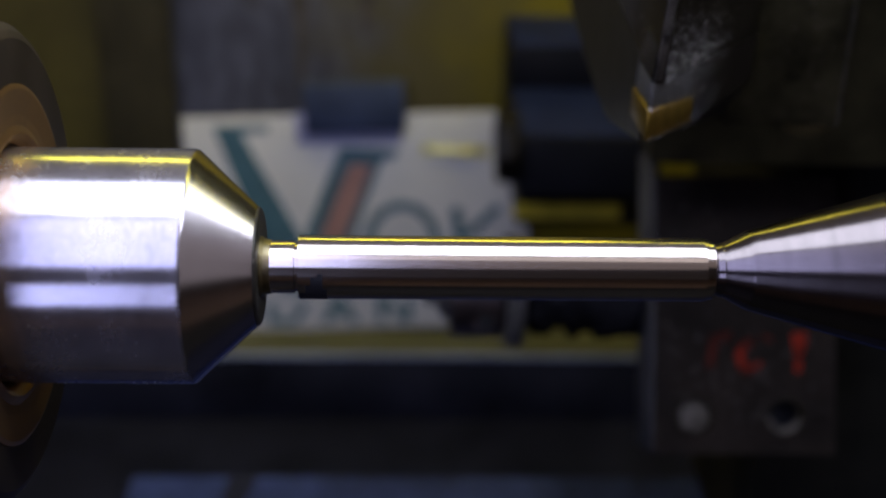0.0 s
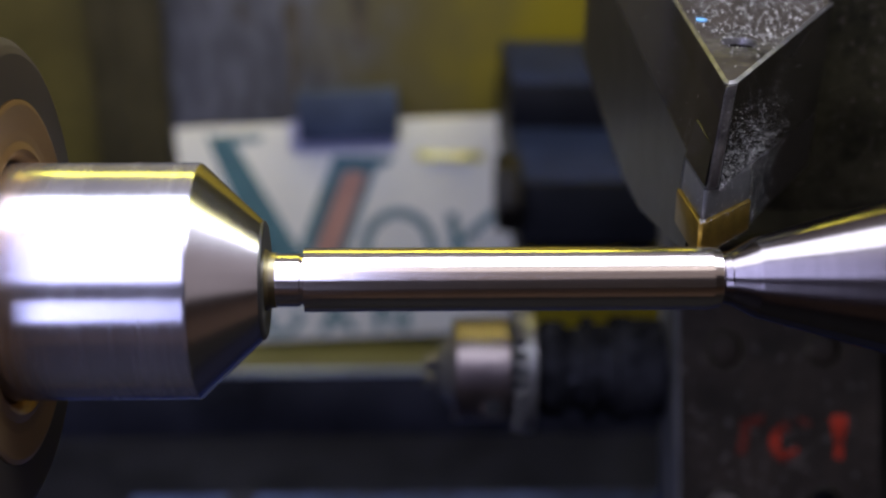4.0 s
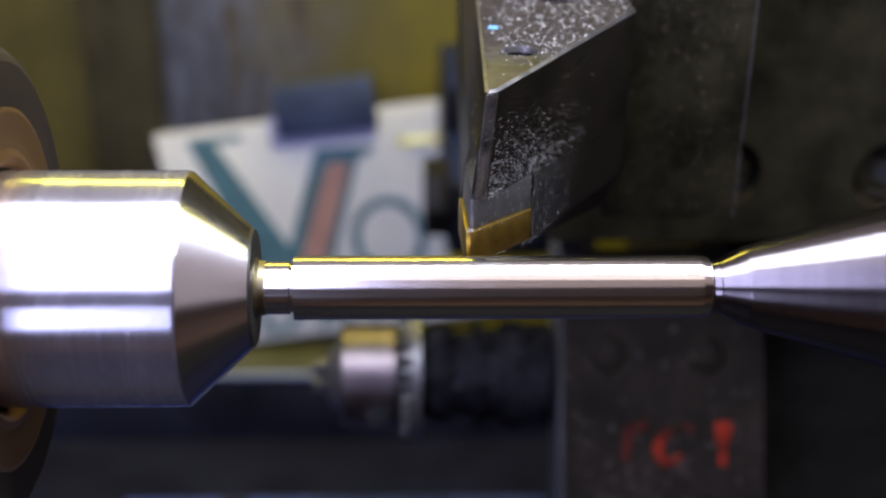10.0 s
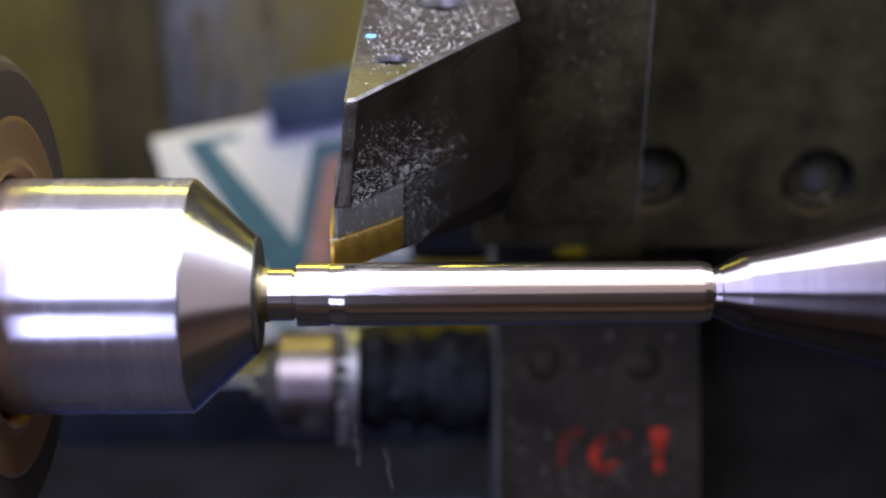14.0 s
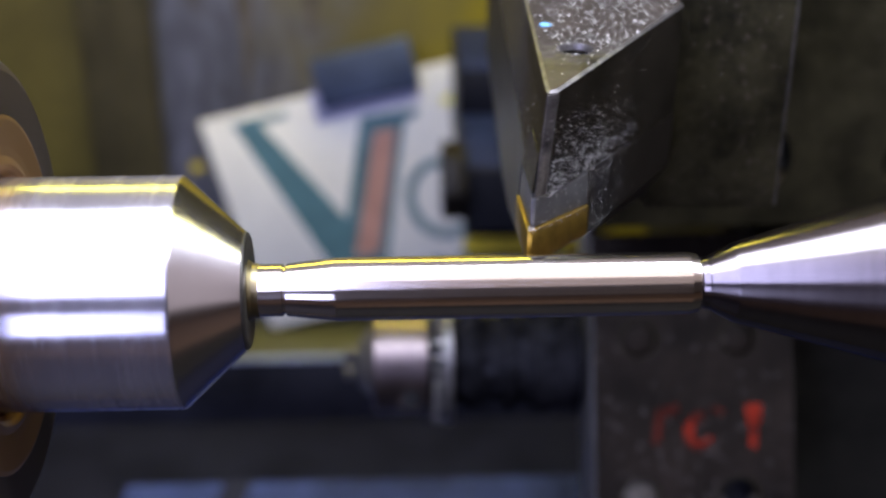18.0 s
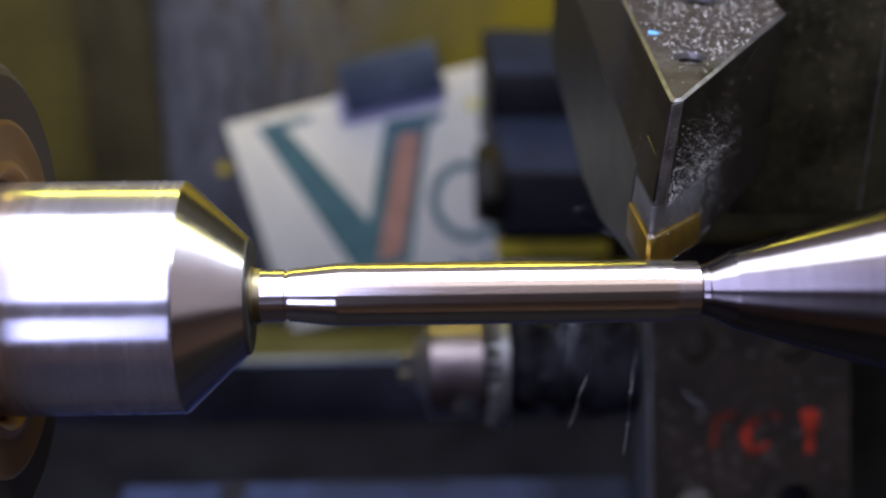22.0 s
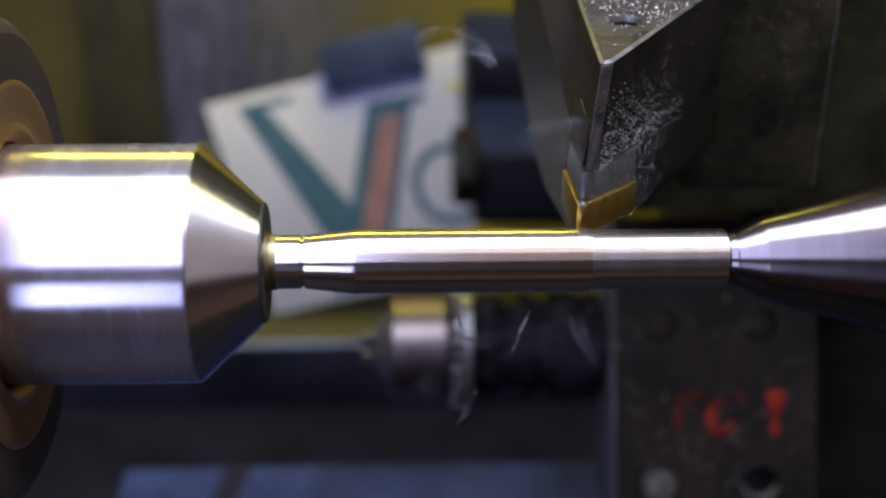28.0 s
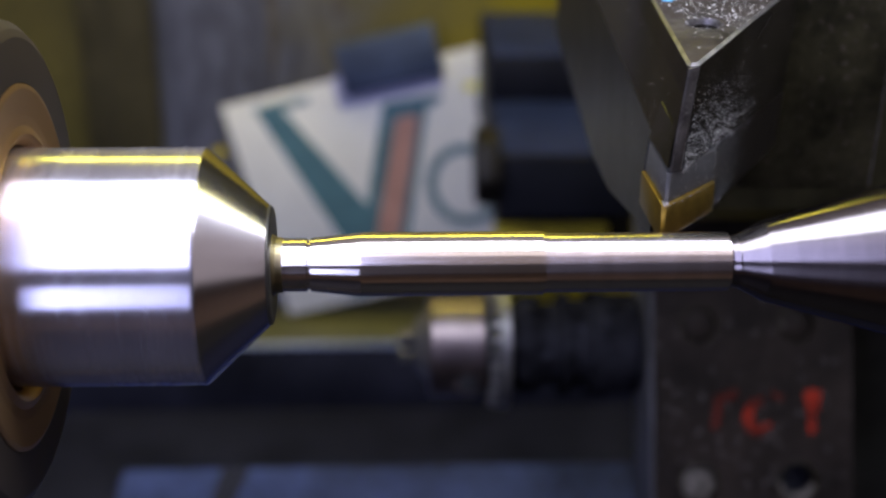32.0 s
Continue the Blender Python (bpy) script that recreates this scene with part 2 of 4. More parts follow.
def dust_cover(m, start, end, rgb):
    """Dull metal dust over an oily face, thinning out towards the nose with a ragged edge."""
    nt = m.node_tree
    b = nt.nodes["Principled BSDF"]
    co = nt.nodes.new("ShaderNodeTexCoord")
    sx = nt.nodes.new("ShaderNodeSeparateXYZ")
    nt.links.new(co.outputs["Object"], sx.inputs[0])
    n = nt.nodes.new("ShaderNodeTexNoise")
    n.inputs["Scale"].default_value, n.inputs["Detail"].default_value = 260, 6
    nt.links.new(co.outputs["Object"], n.inputs["Vector"])
    add = nt.nodes.new("ShaderNodeMath")
    add.operation = "MULTIPLY_ADD"
    add.inputs[1].default_value = 0.03
    nt.links.new(n.outputs["Fac"], add.inputs[0])
    nt.links.new(sx.outputs[1], add.inputs[2])
    for socket, lo, hi in (("Roughness", 0.30, 0.9), ("Specular IOR Level", 0.45, 0.03)):
        rng = nt.nodes.new("ShaderNodeMapRange")
        rng.interpolation_type = "SMOOTHSTEP"
        rng.inputs["From Min"].default_value, rng.inputs["From Max"].default_value = start + 0.015, end + 0.015
        rng.inputs["To Min"].default_value, rng.inputs["To Max"].default_value = lo, hi
        nt.links.new(add.outputs[0], rng.inputs["Value"])
        nt.links.new(rng.outputs[0], b.inputs[socket])
    old = b.inputs["Base Color"].links[0].from_socket
    rng = nt.nodes.new("ShaderNodeMapRange")
    rng.inputs["From Min"].default_value, rng.inputs["From Max"].default_value = start + 0.015, end + 0.015
    nt.links.new(add.outputs[0], rng.inputs["Value"])
    spread = nt.nodes.new("ShaderNodeMath")
    spread.operation = "MULTIPLY"
    nt.links.new(rng.outputs[0], spread.inputs[0])
    nt.links.new(n.outputs["Fac"], spread.inputs[1])
    mix = nt.nodes.new("ShaderNodeMixRGB")
    mix.inputs[2].default_value = (*rgb, 1)
    nt.links.new(spread.outputs[0], mix.inputs[0])
    nt.links.new(old, mix.inputs[1])
    nt.links.new(mix.outputs[0], b.inputs["Base Color"])


dust_cover(HOLDER_TOP, -0.026, -0.006, (0.034, 0.027, 0.022))
oil_film(SHIELD, -0.085, -0.015, (0.15, 0.125, 0.045))
oil_film(SHIELD, -0.02, 0.06, (0.26, 0.21, 0.012))
STAIN = material("rusty_drip_stain", (0.09, 0.075, 0.055), 0.6, 0.0, 0.3, 60)
OLIVE = material("oily_cream_paint", (0.105, 0.084, 0.018), 0.5, 0.0, 0.2, 18, bump=0.03)
PILLAR = material("dark_machine_post", (0.068, 0.056, 0.025), 0.5, 0.2, 0.3, 25, bump=0.05)
SIGN_WHITE = material("white_plastic_sheet", (0.86, 0.84, 0.79), 0.35, 0.0, 0.04, 25)
# Glossy yellow that paints the lamp's glare on the sign.
GLARE_YELLOW = material("yellow_glare_tint", (0.80, 0.68, 0.16), 0.30, 0.1, 0.2, 70, gloss=0.9, bump=0.3)
TEAL = material("teal_print", (0.105, 0.21, 0.245), 0.4, 0.0, 0.1, 60)
SALMON = material("salmon_print", (0.54, 0.30, 0.245), 0.4, 0.0, 0.08, 60)
MAGNET = material("blue_black_magnet", (0.046, 0.062, 0.118), 0.55, 0.0, 0.2, 70, bump=0.05)
LAVENDER = material("lavender_card", (0.42, 0.42, 0.62), 0.5, 0.0, 0.06, 60)
YELLOW = material("flat_yellow", (0.70, 0.55, 0.05), 0.45, 0.0, 0.15, 60)
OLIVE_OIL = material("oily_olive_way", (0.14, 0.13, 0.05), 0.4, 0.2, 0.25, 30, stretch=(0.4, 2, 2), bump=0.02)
RAIL = material("pale_blue_way_edge", (0.46, 0.53, 0.80), 0.38, 0.5, 0.2, 30, stretch=(0.4, 2, 2), bump=0.02)
BLUE_WAY = material("oily_bed_way", (0.029, 0.041, 0.128), 0.5, 0.0, 0.45, 20, bump=0.1, gloss=0.2)
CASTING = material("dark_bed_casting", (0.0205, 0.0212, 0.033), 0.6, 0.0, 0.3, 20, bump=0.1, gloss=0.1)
SLAB_GREY = material("grey_slab_paint", (0.018, 0.016, 0.018), 0.6, 0.0, 0.12, 12, bump=0.03, gloss=0.15)
FLOOR = material("oily_floor", (0.16, 0.10, 0.062), 0.6, 0.0, 0.25, 6)
WALLPAINT = material("workshop_wall_paint", (0.42, 0.38, 0.38), 0.7, 0.0, 0.1, 3)
CHIP = material("bright_steel_chip", (0.90, 0.88, 0.85), 0.35, 0.15, 0.05, 300)
tree = CHIP.node_tree
isle = tree.nodes.new("ShaderNodeNewGeometry")
tone = tree.nodes.new("ShaderNodeValToRGB")
tone.color_ramp.elements[0].color, tone.color_ramp.elements[1].color = (0.05, 0.042, 0.036, 1), (0.78, 0.74, 0.69, 1)
tone.color_ramp.elements[0].position, tone.color_ramp.elements[1].position = 0.15, 1.0
tree.links.new(isle.outputs["Random Per Island"], tone.inputs[0])
tree.links.new(tone.outputs[0], tree.nodes["Principled BSDF"].inputs["Base Color"])
INK = material("black_marker_ink", (0.012, 0.012, 0.014), 0.5, 0.0, 0.1, 200)
SADDLE_BLACK = material("oily_black_casting", (0.015, 0.014, 0.0115), 0.6, 0.0, 0.3, 20, bump=0.1, gloss=0.12)
# Darker copy of the bed casting; shade low in the bed is put into it.
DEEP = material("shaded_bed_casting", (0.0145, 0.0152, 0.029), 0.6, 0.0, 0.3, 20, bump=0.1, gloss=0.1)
CYAN = material("pale_blue_paint_fleck", (0.10, 0.30, 0.56), 0.4)

# ---- building helpers (millimetres, spindle axis at the origin) ----
BASE = {}


def thing(name, base, label, category, group="", kind=""):
    ob = new(name)
    ob.empty_display_size = 0.01
    ob.location = (base[0] / 1000, base[1] / 1000, base[2] / 1000 + AXIS)
    BASE[ob] = Vector(base)
    return tagged(ob, label, category, group, kind)


def mesh_of(name, bm, mat, base, smooth=32):
    bmesh.ops.recalc_face_normals(bm, faces=bm.faces)
    bmesh.ops.translate(bm, verts=bm.verts, vec=-Vector(base))
    bmesh.ops.scale(bm, verts=bm.verts, vec=(0.001, 0.001, 0.001))
    me = bpy.data.meshes.new(name)
    bm.to_mesh(me)
    bm.free()
    me.materials.append(mat)
    if smooth:
        for p in me.polygons:
            p.use_smooth = True
        me.set_sharp_from_angle(angle=radians(smooth))
    return me


def part(name, bm, mat, parent, label="", smooth=32):
    ob = new(name, mesh_of(name, bm, mat, BASE[parent], smooth))
    ob.parent = parent
    BASE[ob] = BASE[parent]
    return tagged(ob, label)


def single(name, bm, mat, base, label, category="", group="", kind="", smooth=32):
    ob = new(name, mesh_of(name, bm, mat, base, smooth))
    ob.location = (base[0] / 1000, base[1] / 1000, base[2] / 1000 + AXIS)
    BASE[ob] = Vector(base)
    return tagged(ob, label, category, group, kind)


def bev(bm, w, seg=2, only=None):
    if w:
        es = [e for e in bm.edges if only is None or only(e)]
        bmesh.ops.bevel(bm, geom=es, offset=w, segments=seg, profile=0.5, affect="EDGES")
    return bm


def box(x0, x1, y0, y1, z0, z1, w=0.0, seg=2):
    bm = bmesh.new()
    bmesh.ops.create_cube(bm, size=1)
    for v in bm.verts:
        v.co = Vector((x0 if v.co.x < 0 else x1, y0 if v.co.y < 0 else y1, z0 if v.co.z < 0 else z1))
    return bev(bm, w, seg)


def prism(points, lo, hi, axis="z", w=0.0, seg=2):
    """A polygon drawn in the plane across axis, thick from lo to hi."""
    bm = bmesh.new()
    put = {"z": lambda a, b, c: (a, b, c), "y": lambda a, b, c: (a, c, b), "x": lambda a, b, c: (c, a, b)}[axis]
    low = [bm.verts.new(put(a, b, lo)) for a, b in points]
    top = [bm.verts.new(put(a, b, hi)) for a, b in points]
    n = len(points)
    bm.faces.new(low[::-1])
    bm.faces.new(top)
    for k in range(n):
        bm.faces.new((low[k], low[(k + 1) % n], top[(k + 1) % n], top[k]))
    bmesh.ops.recalc_face_normals(bm, faces=bm.faces)
    return bev(bm, w, seg)


def turned(profile, segs=96, cy=0.0, cz=0.0, a0=0.0, a1=360.0):
    """A solid turned about the x direction through (cy, cz); profile: (x, radius) from end to end."""
    bm = bmesh.new()
    dense = [profile[0]]
    for (xa, ra), (xb, rb) in zip(profile, profile[1:]):
        far = math.hypot(xb - xa, rb - ra)
        if far > 1.0 and min(ra, rb) > 0.5:
            k = 0.12 / far
            dense += [(xa + (xb - xa) * k, ra + (rb - ra) * k), (xb - (xb - xa) * k, rb - (rb - ra) * k)]
        dense.append((xb, rb))
    profile = dense
    full = abs(a1 - a0) > 359.9
    count = segs if full else segs + 1
    rings = []
    for x, r in profile:
        if r < 1e-6:
            rings.append([bm.verts.new((x, cy, cz))])
        else:
            rings.append([bm.verts.new((x, cy + r * math.cos(radians(a0 + (a1 - a0) * k / segs)), cz + r * math.sin(radians(a0 + (a1 - a0) * k / segs)))) for k in range(count)])
    for a, b in zip(rings, rings[1:]):
        for k in range(segs):
            j = (k + 1) % count if full else k + 1
            f = [a[0] if len(a) == 1 else a[k], b[0] if len(b) == 1 else b[k], b[0] if len(b) == 1 else b[j], a[0] if len(a) == 1 else a[j]]
            f = list(dict.fromkeys(f))
            if len(f) > 2:
                bm.faces.new(f)
    return bm


def rod(center, axis, r, length, segs=24, w=0.0):
    """A round bar whose middle is at center."""
    bm = bmesh.new()
    bmesh.ops.create_cone(bm, cap_ends=True, segments=segs, radius1=r, radius2=r, depth=length)
    if axis == "x":
        bmesh.ops.rotate(bm, verts=bm.verts, matrix=Matrix.Rotation(radians(90), 3, "Y"))
    elif axis == "y":
        bmesh.ops.rotate(bm, verts=bm.verts, matrix=Matrix.Rotation(radians(90), 3, "X"))
    bmesh.ops.translate(bm, verts=bm.verts, vec=center)
    return bev(bm, w, 2, lambda e: e.calc_face_angle(0) > 1.0) if w else bm


def join(*bms):
    out = bms[0]
    for b in bms[1:]:
        me = bpy.data.meshes.new("tmp")
        b.to_mesh(me)
        b.free()
        out.from_mesh(me)
        bpy.data.meshes.remove(me)
    return out


def drilled_plate(x0, x1, z0, z1, y0, y1, holes, w=1.0, seg=20):
    """An upright plate with round holes right through it: holes are (x, z, radius); the plate is cut in cells, one hole a cell."""
    xs = sorted({x0, x1, *[h[3] for h in holes], *[h[4] for h in holes]})
    zs = sorted({z0, z1, *[h[5] for h in holes], *[h[6] for h in holes]})
    bm = bmesh.new()
    cache = {}

    def vert(x, y, z):
        key = (round(x, 4), round(y, 4), round(z, 4))
        if key not in cache:
            cache[key] = bm.verts.new((x, y, z))
        return cache[key]

    for xa, xb in zip(xs, xs[1:]):
        for za, zb in zip(zs, zs[1:]):
            h = [q for q in holes if xa <= q[0] <= xb and za <= q[1] <= zb]
            corners = [(xa, za), (xb, za), (xb, zb), (xa, zb)]
            if not h:
                for y in (y0, y1):
                    bm.faces.new([vert(a, y, b) for a, b in corners])
                continue
            hx, hz, hr = h[0][:3]
            ring = [(hx + hr * math.cos(2 * math.pi * k / seg), hz + hr * math.sin(2 * math.pi * k / seg)) for k in range(seg)]
            ang = [math.atan2(b - hz, a - hx) % (2 * math.pi) for a, b in corners]
            near = [round(g / (2 * math.pi) * seg) % seg for g in ang]
            for y in (y0, y1):
                for c in range(4):
                    a, b = near[c], near[(c + 1) % 4]
                    idx = [a]
                    while idx[-1] != b:
                        idx.append((idx[-1] + 1) % seg)
                    bm.faces.new([vert(corners[c][0], y, corners[c][1]), vert(corners[(c + 1) % 4][0], y, corners[(c + 1) % 4][1])] + [vert(ring[k][0], y, ring[k][1]) for k in reversed(idx)])
            for k in range(seg):
                p, q = ring[k], ring[(k + 1) % seg]
                bm.faces.new([vert(p[0], y0, p[1]), vert(q[0], y0, q[1]), vert(q[0], y1, q[1]), vert(p[0], y1, p[1])])
    for a, b, fixed, along in ((x0, x1, (z0, z1), "x"), (z0, z1, (x0, x1), "z")):
        cuts = [c for c in (xs if along == "x" else zs)]
        for lo, hi in zip(cuts, cuts[1:]):
            for v in fixed:
                if along == "x":
                    bm.faces.new([vert(lo, y0, v), vert(hi, y0, v), vert(hi, y1, v), vert(lo, y1, v)])
                else:
                    bm.faces.new([vert(v, y0, lo), vert(v, y0, hi), vert(v, y1, hi), vert(v, y1, lo)])
    return bm


# ---- the room and the machine's still parts ----


def build_setting():
    single("floor", box(-3000, 3000, -3000, 3000, -420, -400), FLOOR, (0, 0, -400), "brown oily workshop floor", kind="structure")
    for name, b in (("wall_north", (-3000, 3000, 2900, 3000, -400, 2100)), ("wall_south", (-3000, 3000, -3000, -2900, -400, 2100)),
                    ("wall_east", (2900, 3000, -2900, 2900, -400, 2100)), ("wall_west", (-3000, -2900, -2900, 2900, -400, 2100))):
        single(name, box(*b), WALLPAINT, (0, 0, 0), "grey painted workshop wall", kind="structure")
    single("ceiling", box(-3000, 3000, -3000, 3000, 2100, 2200), WALLPAINT, (0, 0, 2100), "pale workshop ceiling", kind="structure")

    bed = thing("lathe_bed", (0, 330, -400), "dark cast lathe bed with two bright oily ways", "lathe bed", kind="structure")
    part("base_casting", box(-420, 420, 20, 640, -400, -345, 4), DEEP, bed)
    part("front_way", join(box(-116, 420, 205, 301.5, -262, -249, 1.5), box(-420, 420, 220, 290, -345, -262)), BLUE_WAY, bed, "bluish oily front way")
    part("way_notch", prism([(-79, 270), (-70, 270), (-64, 300.8), (-75, 300.8)], -248.9, -248.4, "z"), DEEP, bed, "dark notch-shaped patch on the way")
    part("rear_way", box(-420, 420, 492, 532, -306, -302, 1.0), OLIVE_OIL, bed, "oily olive rear way")
    part("way_edge", box(-420, 420, 489.4, 491.8, -304.8, -302.2, 0.6), RAIL, bed, "bright bluish edge of the rear way")

    part("rear_web", box(-420, 420, 489.8, 640, -345, -306.1, 0.4), CASTING, bed)

    # Out of view; added to give the sleeve's lower half something grey to reflect.
    apron = thing("reflection_slab", (-320, -240, -400), "unseen grey slab added for the sleeve's lower reflection", "machine apron", kind="structure")
    part("slab_top", box(-600, -45, -430, -4, -300, -280, 3), SLAB_GREY, apron)
    part("slab_front", box(-595, -50, -425, -65, -400, -300.2, 2), SLAB_GREY, apron)

    # Out of view; added so the turned steel reflects dark from below.
    tray = thing("dark_reflection_block", (190, -150, -400), "unseen dark block added to darken reflections under the spindle", "chip tray", kind="structure")
    part("block_body", box(-40, 430, -330, 16, -400, -300, 3), SADDLE_BLACK, tray)

    wall = thing("headstock_panel", (-300, 540, -302), "oily cream-painted headstock panel behind the spindle", "machine panel", kind="structure")
    part("panel", box(-520, -162, 526.5, 545, -302, 300, 2), OLIVE, wall)
    post = thing("machine_post", (-146, 524, -302), "dark upright post of the splash guard", "post", kind="structure")
    part("post_face", box(-166, -128, 519.5, 526, -302, 300, 1.2), PILLAR, post)
    part("post_lip", box(-150, -146, 518.2, 519.6, -302, 300, 0.4), PILLAR, post)


# ---- the turning parts ----


def build_spindle():
    chuck = thing("collet_chuck", (-58, 0, 0), "steel collet chuck with a black rim and a bronze-coloured face", "lathe chuck")
    part("flange", turned([(-110, 0), (-110, 30.8), (-55.0, 30.8), (-53.4, 30.4), (-52.4, 29.4), (-51.9, 28.4), (-51.8, 22.9), (-58.0, 22.0), (-58.0, 0)]), RIM, chuck, "dull black-brown rim")
    part("face_ring", turned([(-57.9, 0), (-57.9, 22.8), (-51.7, 22.8), (-51.5, 22.2), (-51.8, 18.9), (-51.8, 17.6), (-51.5, 17.0), (-51.45, 16.6), (-51.8, 16.0), (-52.8, 15.3), (-57.0, 15.05), (-57.0, 0)]), BRONZE, chuck, "bronze-coloured polished face ring")
    sleeve = thing("steel_sleeve", (-30, 0, 0), "shiny bright steel sleeve with a sloping shoulder in the chuck", "sleeve")
    part("sleeve_body", turned([(-57.5, 0), (-57.5, 14.9), (-29.6, 14.9), (-29.3, 14.8), (-29.3, 0)], 128), STEEL_SLEEVE, sleeve)
    part("shoulder", turned([(-29.29, 0), (-29.29, 14.79), (-29.1, 14.65), (-21.75, 7.62), (-21.75, 4.3), (-24, 4.1), (-24, 0)], 128), STEEL_SHOULDER, sleeve, "polished sloping shoulder")
    part("end_face", turned([(-21.74, 4.0), (-21.74, 7.6), (-21.5, 7.5), (-21.32, 7.2), (-21.3, 6.9), (-21.36, 4.6), (-21.4, 4.0), (-21.74, 4.0)], 64), END_DARK, sleeve, "dark chip-flecked end face")
    part("bore_ring", turned([(-23.8, 3.37), (-20.15, 3.37), (-20.1, 3.48), (-20.9, 3.54), (-21.3, 3.9), (-23.8, 3.9), (-23.8, 3.37)], 64), STEEL_FACE, sleeve, "brassy bore lining")
    shaft = thing("workpiece_shaft", (10, 0, 0), "slim bright steel shaft with a grooved neck between chuck and centre", "workpiece")
    R1, R2 = 4.06, 3.78
    prof = [(-23.5, 0), (-23.5, 3.36), (-17.1, 3.36), (-17.0, 3.1), (-16.7, 3.1), (-16.6, 3.36), (-10.4, R1), (12.6, R1), (12.6, 0)]
    part("shaft_body", turned(prof, 96), STEEL_SHAFT, shaft)
    part("turned_length", turned([(12.602, 0), (12.602, R2), (36.1, R2), (36.3, R2 - 0.25), (36.3, 0)], 96), STEEL_CUT, shaft, "freshly turned satin length")
    blots = [turned([(x0, 4.11), (x1, 4.11), (x1, 4.085), (x0, 4.085), (x0, 4.11)], 12, a0=lo, a1=hi)
             for x0, x1, lo, hi in ((-16.4, -15.6, 207, 262), (-15.6, -14.9, 188, 268), (-14.9, -14.1, 172, 262), (-14.1, -13.4, 166, 270), (-13.4, -12.9, 196, 252))]
    ink = single("ink_mark", join(*blots), INK, (-14, 0, 0), "small black marker patch on the steel shaft's end", "ink mark")
    centre = thing("live_centre", (60, 0, 0), "ground steel live centre holding the shaft's end", "live centre")
    part("centre_point", turned([(35.0, 0), (36.35, 3.1), (37.3, 3.45), (37.45, 3.4), (40.6, 5.1), (61, 10.9), (84, 17.4), (84, 0)], 128), STEEL_CENTRE, centre)
    part("centre_body", turned([(84, 0), (84, 20), (86, 21), (150, 21), (150, 0)], 64), STEEL_CENTRE, centre)
    return chuck, sleeve, shaft, centre, ink


def build_turnings():
    """The skin that the tool takes off: thin half rings on the shaft until the cut reaches them."""
    made = []
    lab = "thin bright steel turning on the shaft before it is cut away"
    for q in range(9):
        x1, x0 = -10.42 - 0.68 * q, -10.42 - 0.68 * (q + 1)
        taper = lambda x: 3.37 + (4.065 - 3.37) * (x + 16.55) / 6.13
        t = 12.95 + (-10.76 - (x0 + x1) / 2) / 2.3
        for k, (a0, a1) in enumerate(((0, 180), (180, 360))):
            bm = turned([(x0, taper(x0)), (x0, 4.075), (x1, 4.075), (x1, taper(x1)), (x0, taper(x0))], 32, a0=a0, a1=a1)
            made.append((single("steel_turning", bm, STEEL_SHAFT, ((x0 + x1) / 2, 0, 0), lab, "metal chip", "steel turnings"), t, (x0 + x1) / 2, k))
    n = 22
    for s in range(n):
        x1 = 36.0 - (36.0 - 12.6) * s / n
        x0 = 36.0 - (36.0 - 12.6) * (s + 1) / n
        t = 20.0 + 10.5 * (s + 0.5) / n
        for k, (a0, a1) in enumerate(((0, 180), (180, 360))):
            bm = turned([(x0, R_CUT), (x0, 4.06), (x1, 4.06 if s else 3.83), (x1, R_CUT), (x0, R_CUT)], 32, a0=a0, a1=a1)
            made.append((single("steel_turning", bm, STEEL_SHAFT, ((x0 + x1) / 2, 0, 0), lab, "metal chip", "steel turnings"), t, (x0 + x1) / 2, k))
    return made


R_CUT = 3.782
RISER_TILT = -26.0

# ---- the carriage and its tools ----


def holder_outline(z):
    """Plan of the shank at a height: left side, nose land, flank, rear."""
    k = (z - 9.1) / 14.4
    return [(15.2 - 1.3 * (1 - k), 8.7 - 0.4 * (1 - k), z), (15.6 - 1.5 * (1 - k), 8.1 - 0.6 * (1 - k), z), (16.75 - 0.9 * (1 - k), 8.6 - 0.3 * (1 - k), z),
            (40.6, 47.2 + 1.1 * (1 - k), z), (40.6, 158, z), (19.7 - 1.3 * (1 - k), 158, z), (17.35 - 1.3 * (1 - k), 81, z), (16.6 - 1.3 * (1 - k), 57, z)]


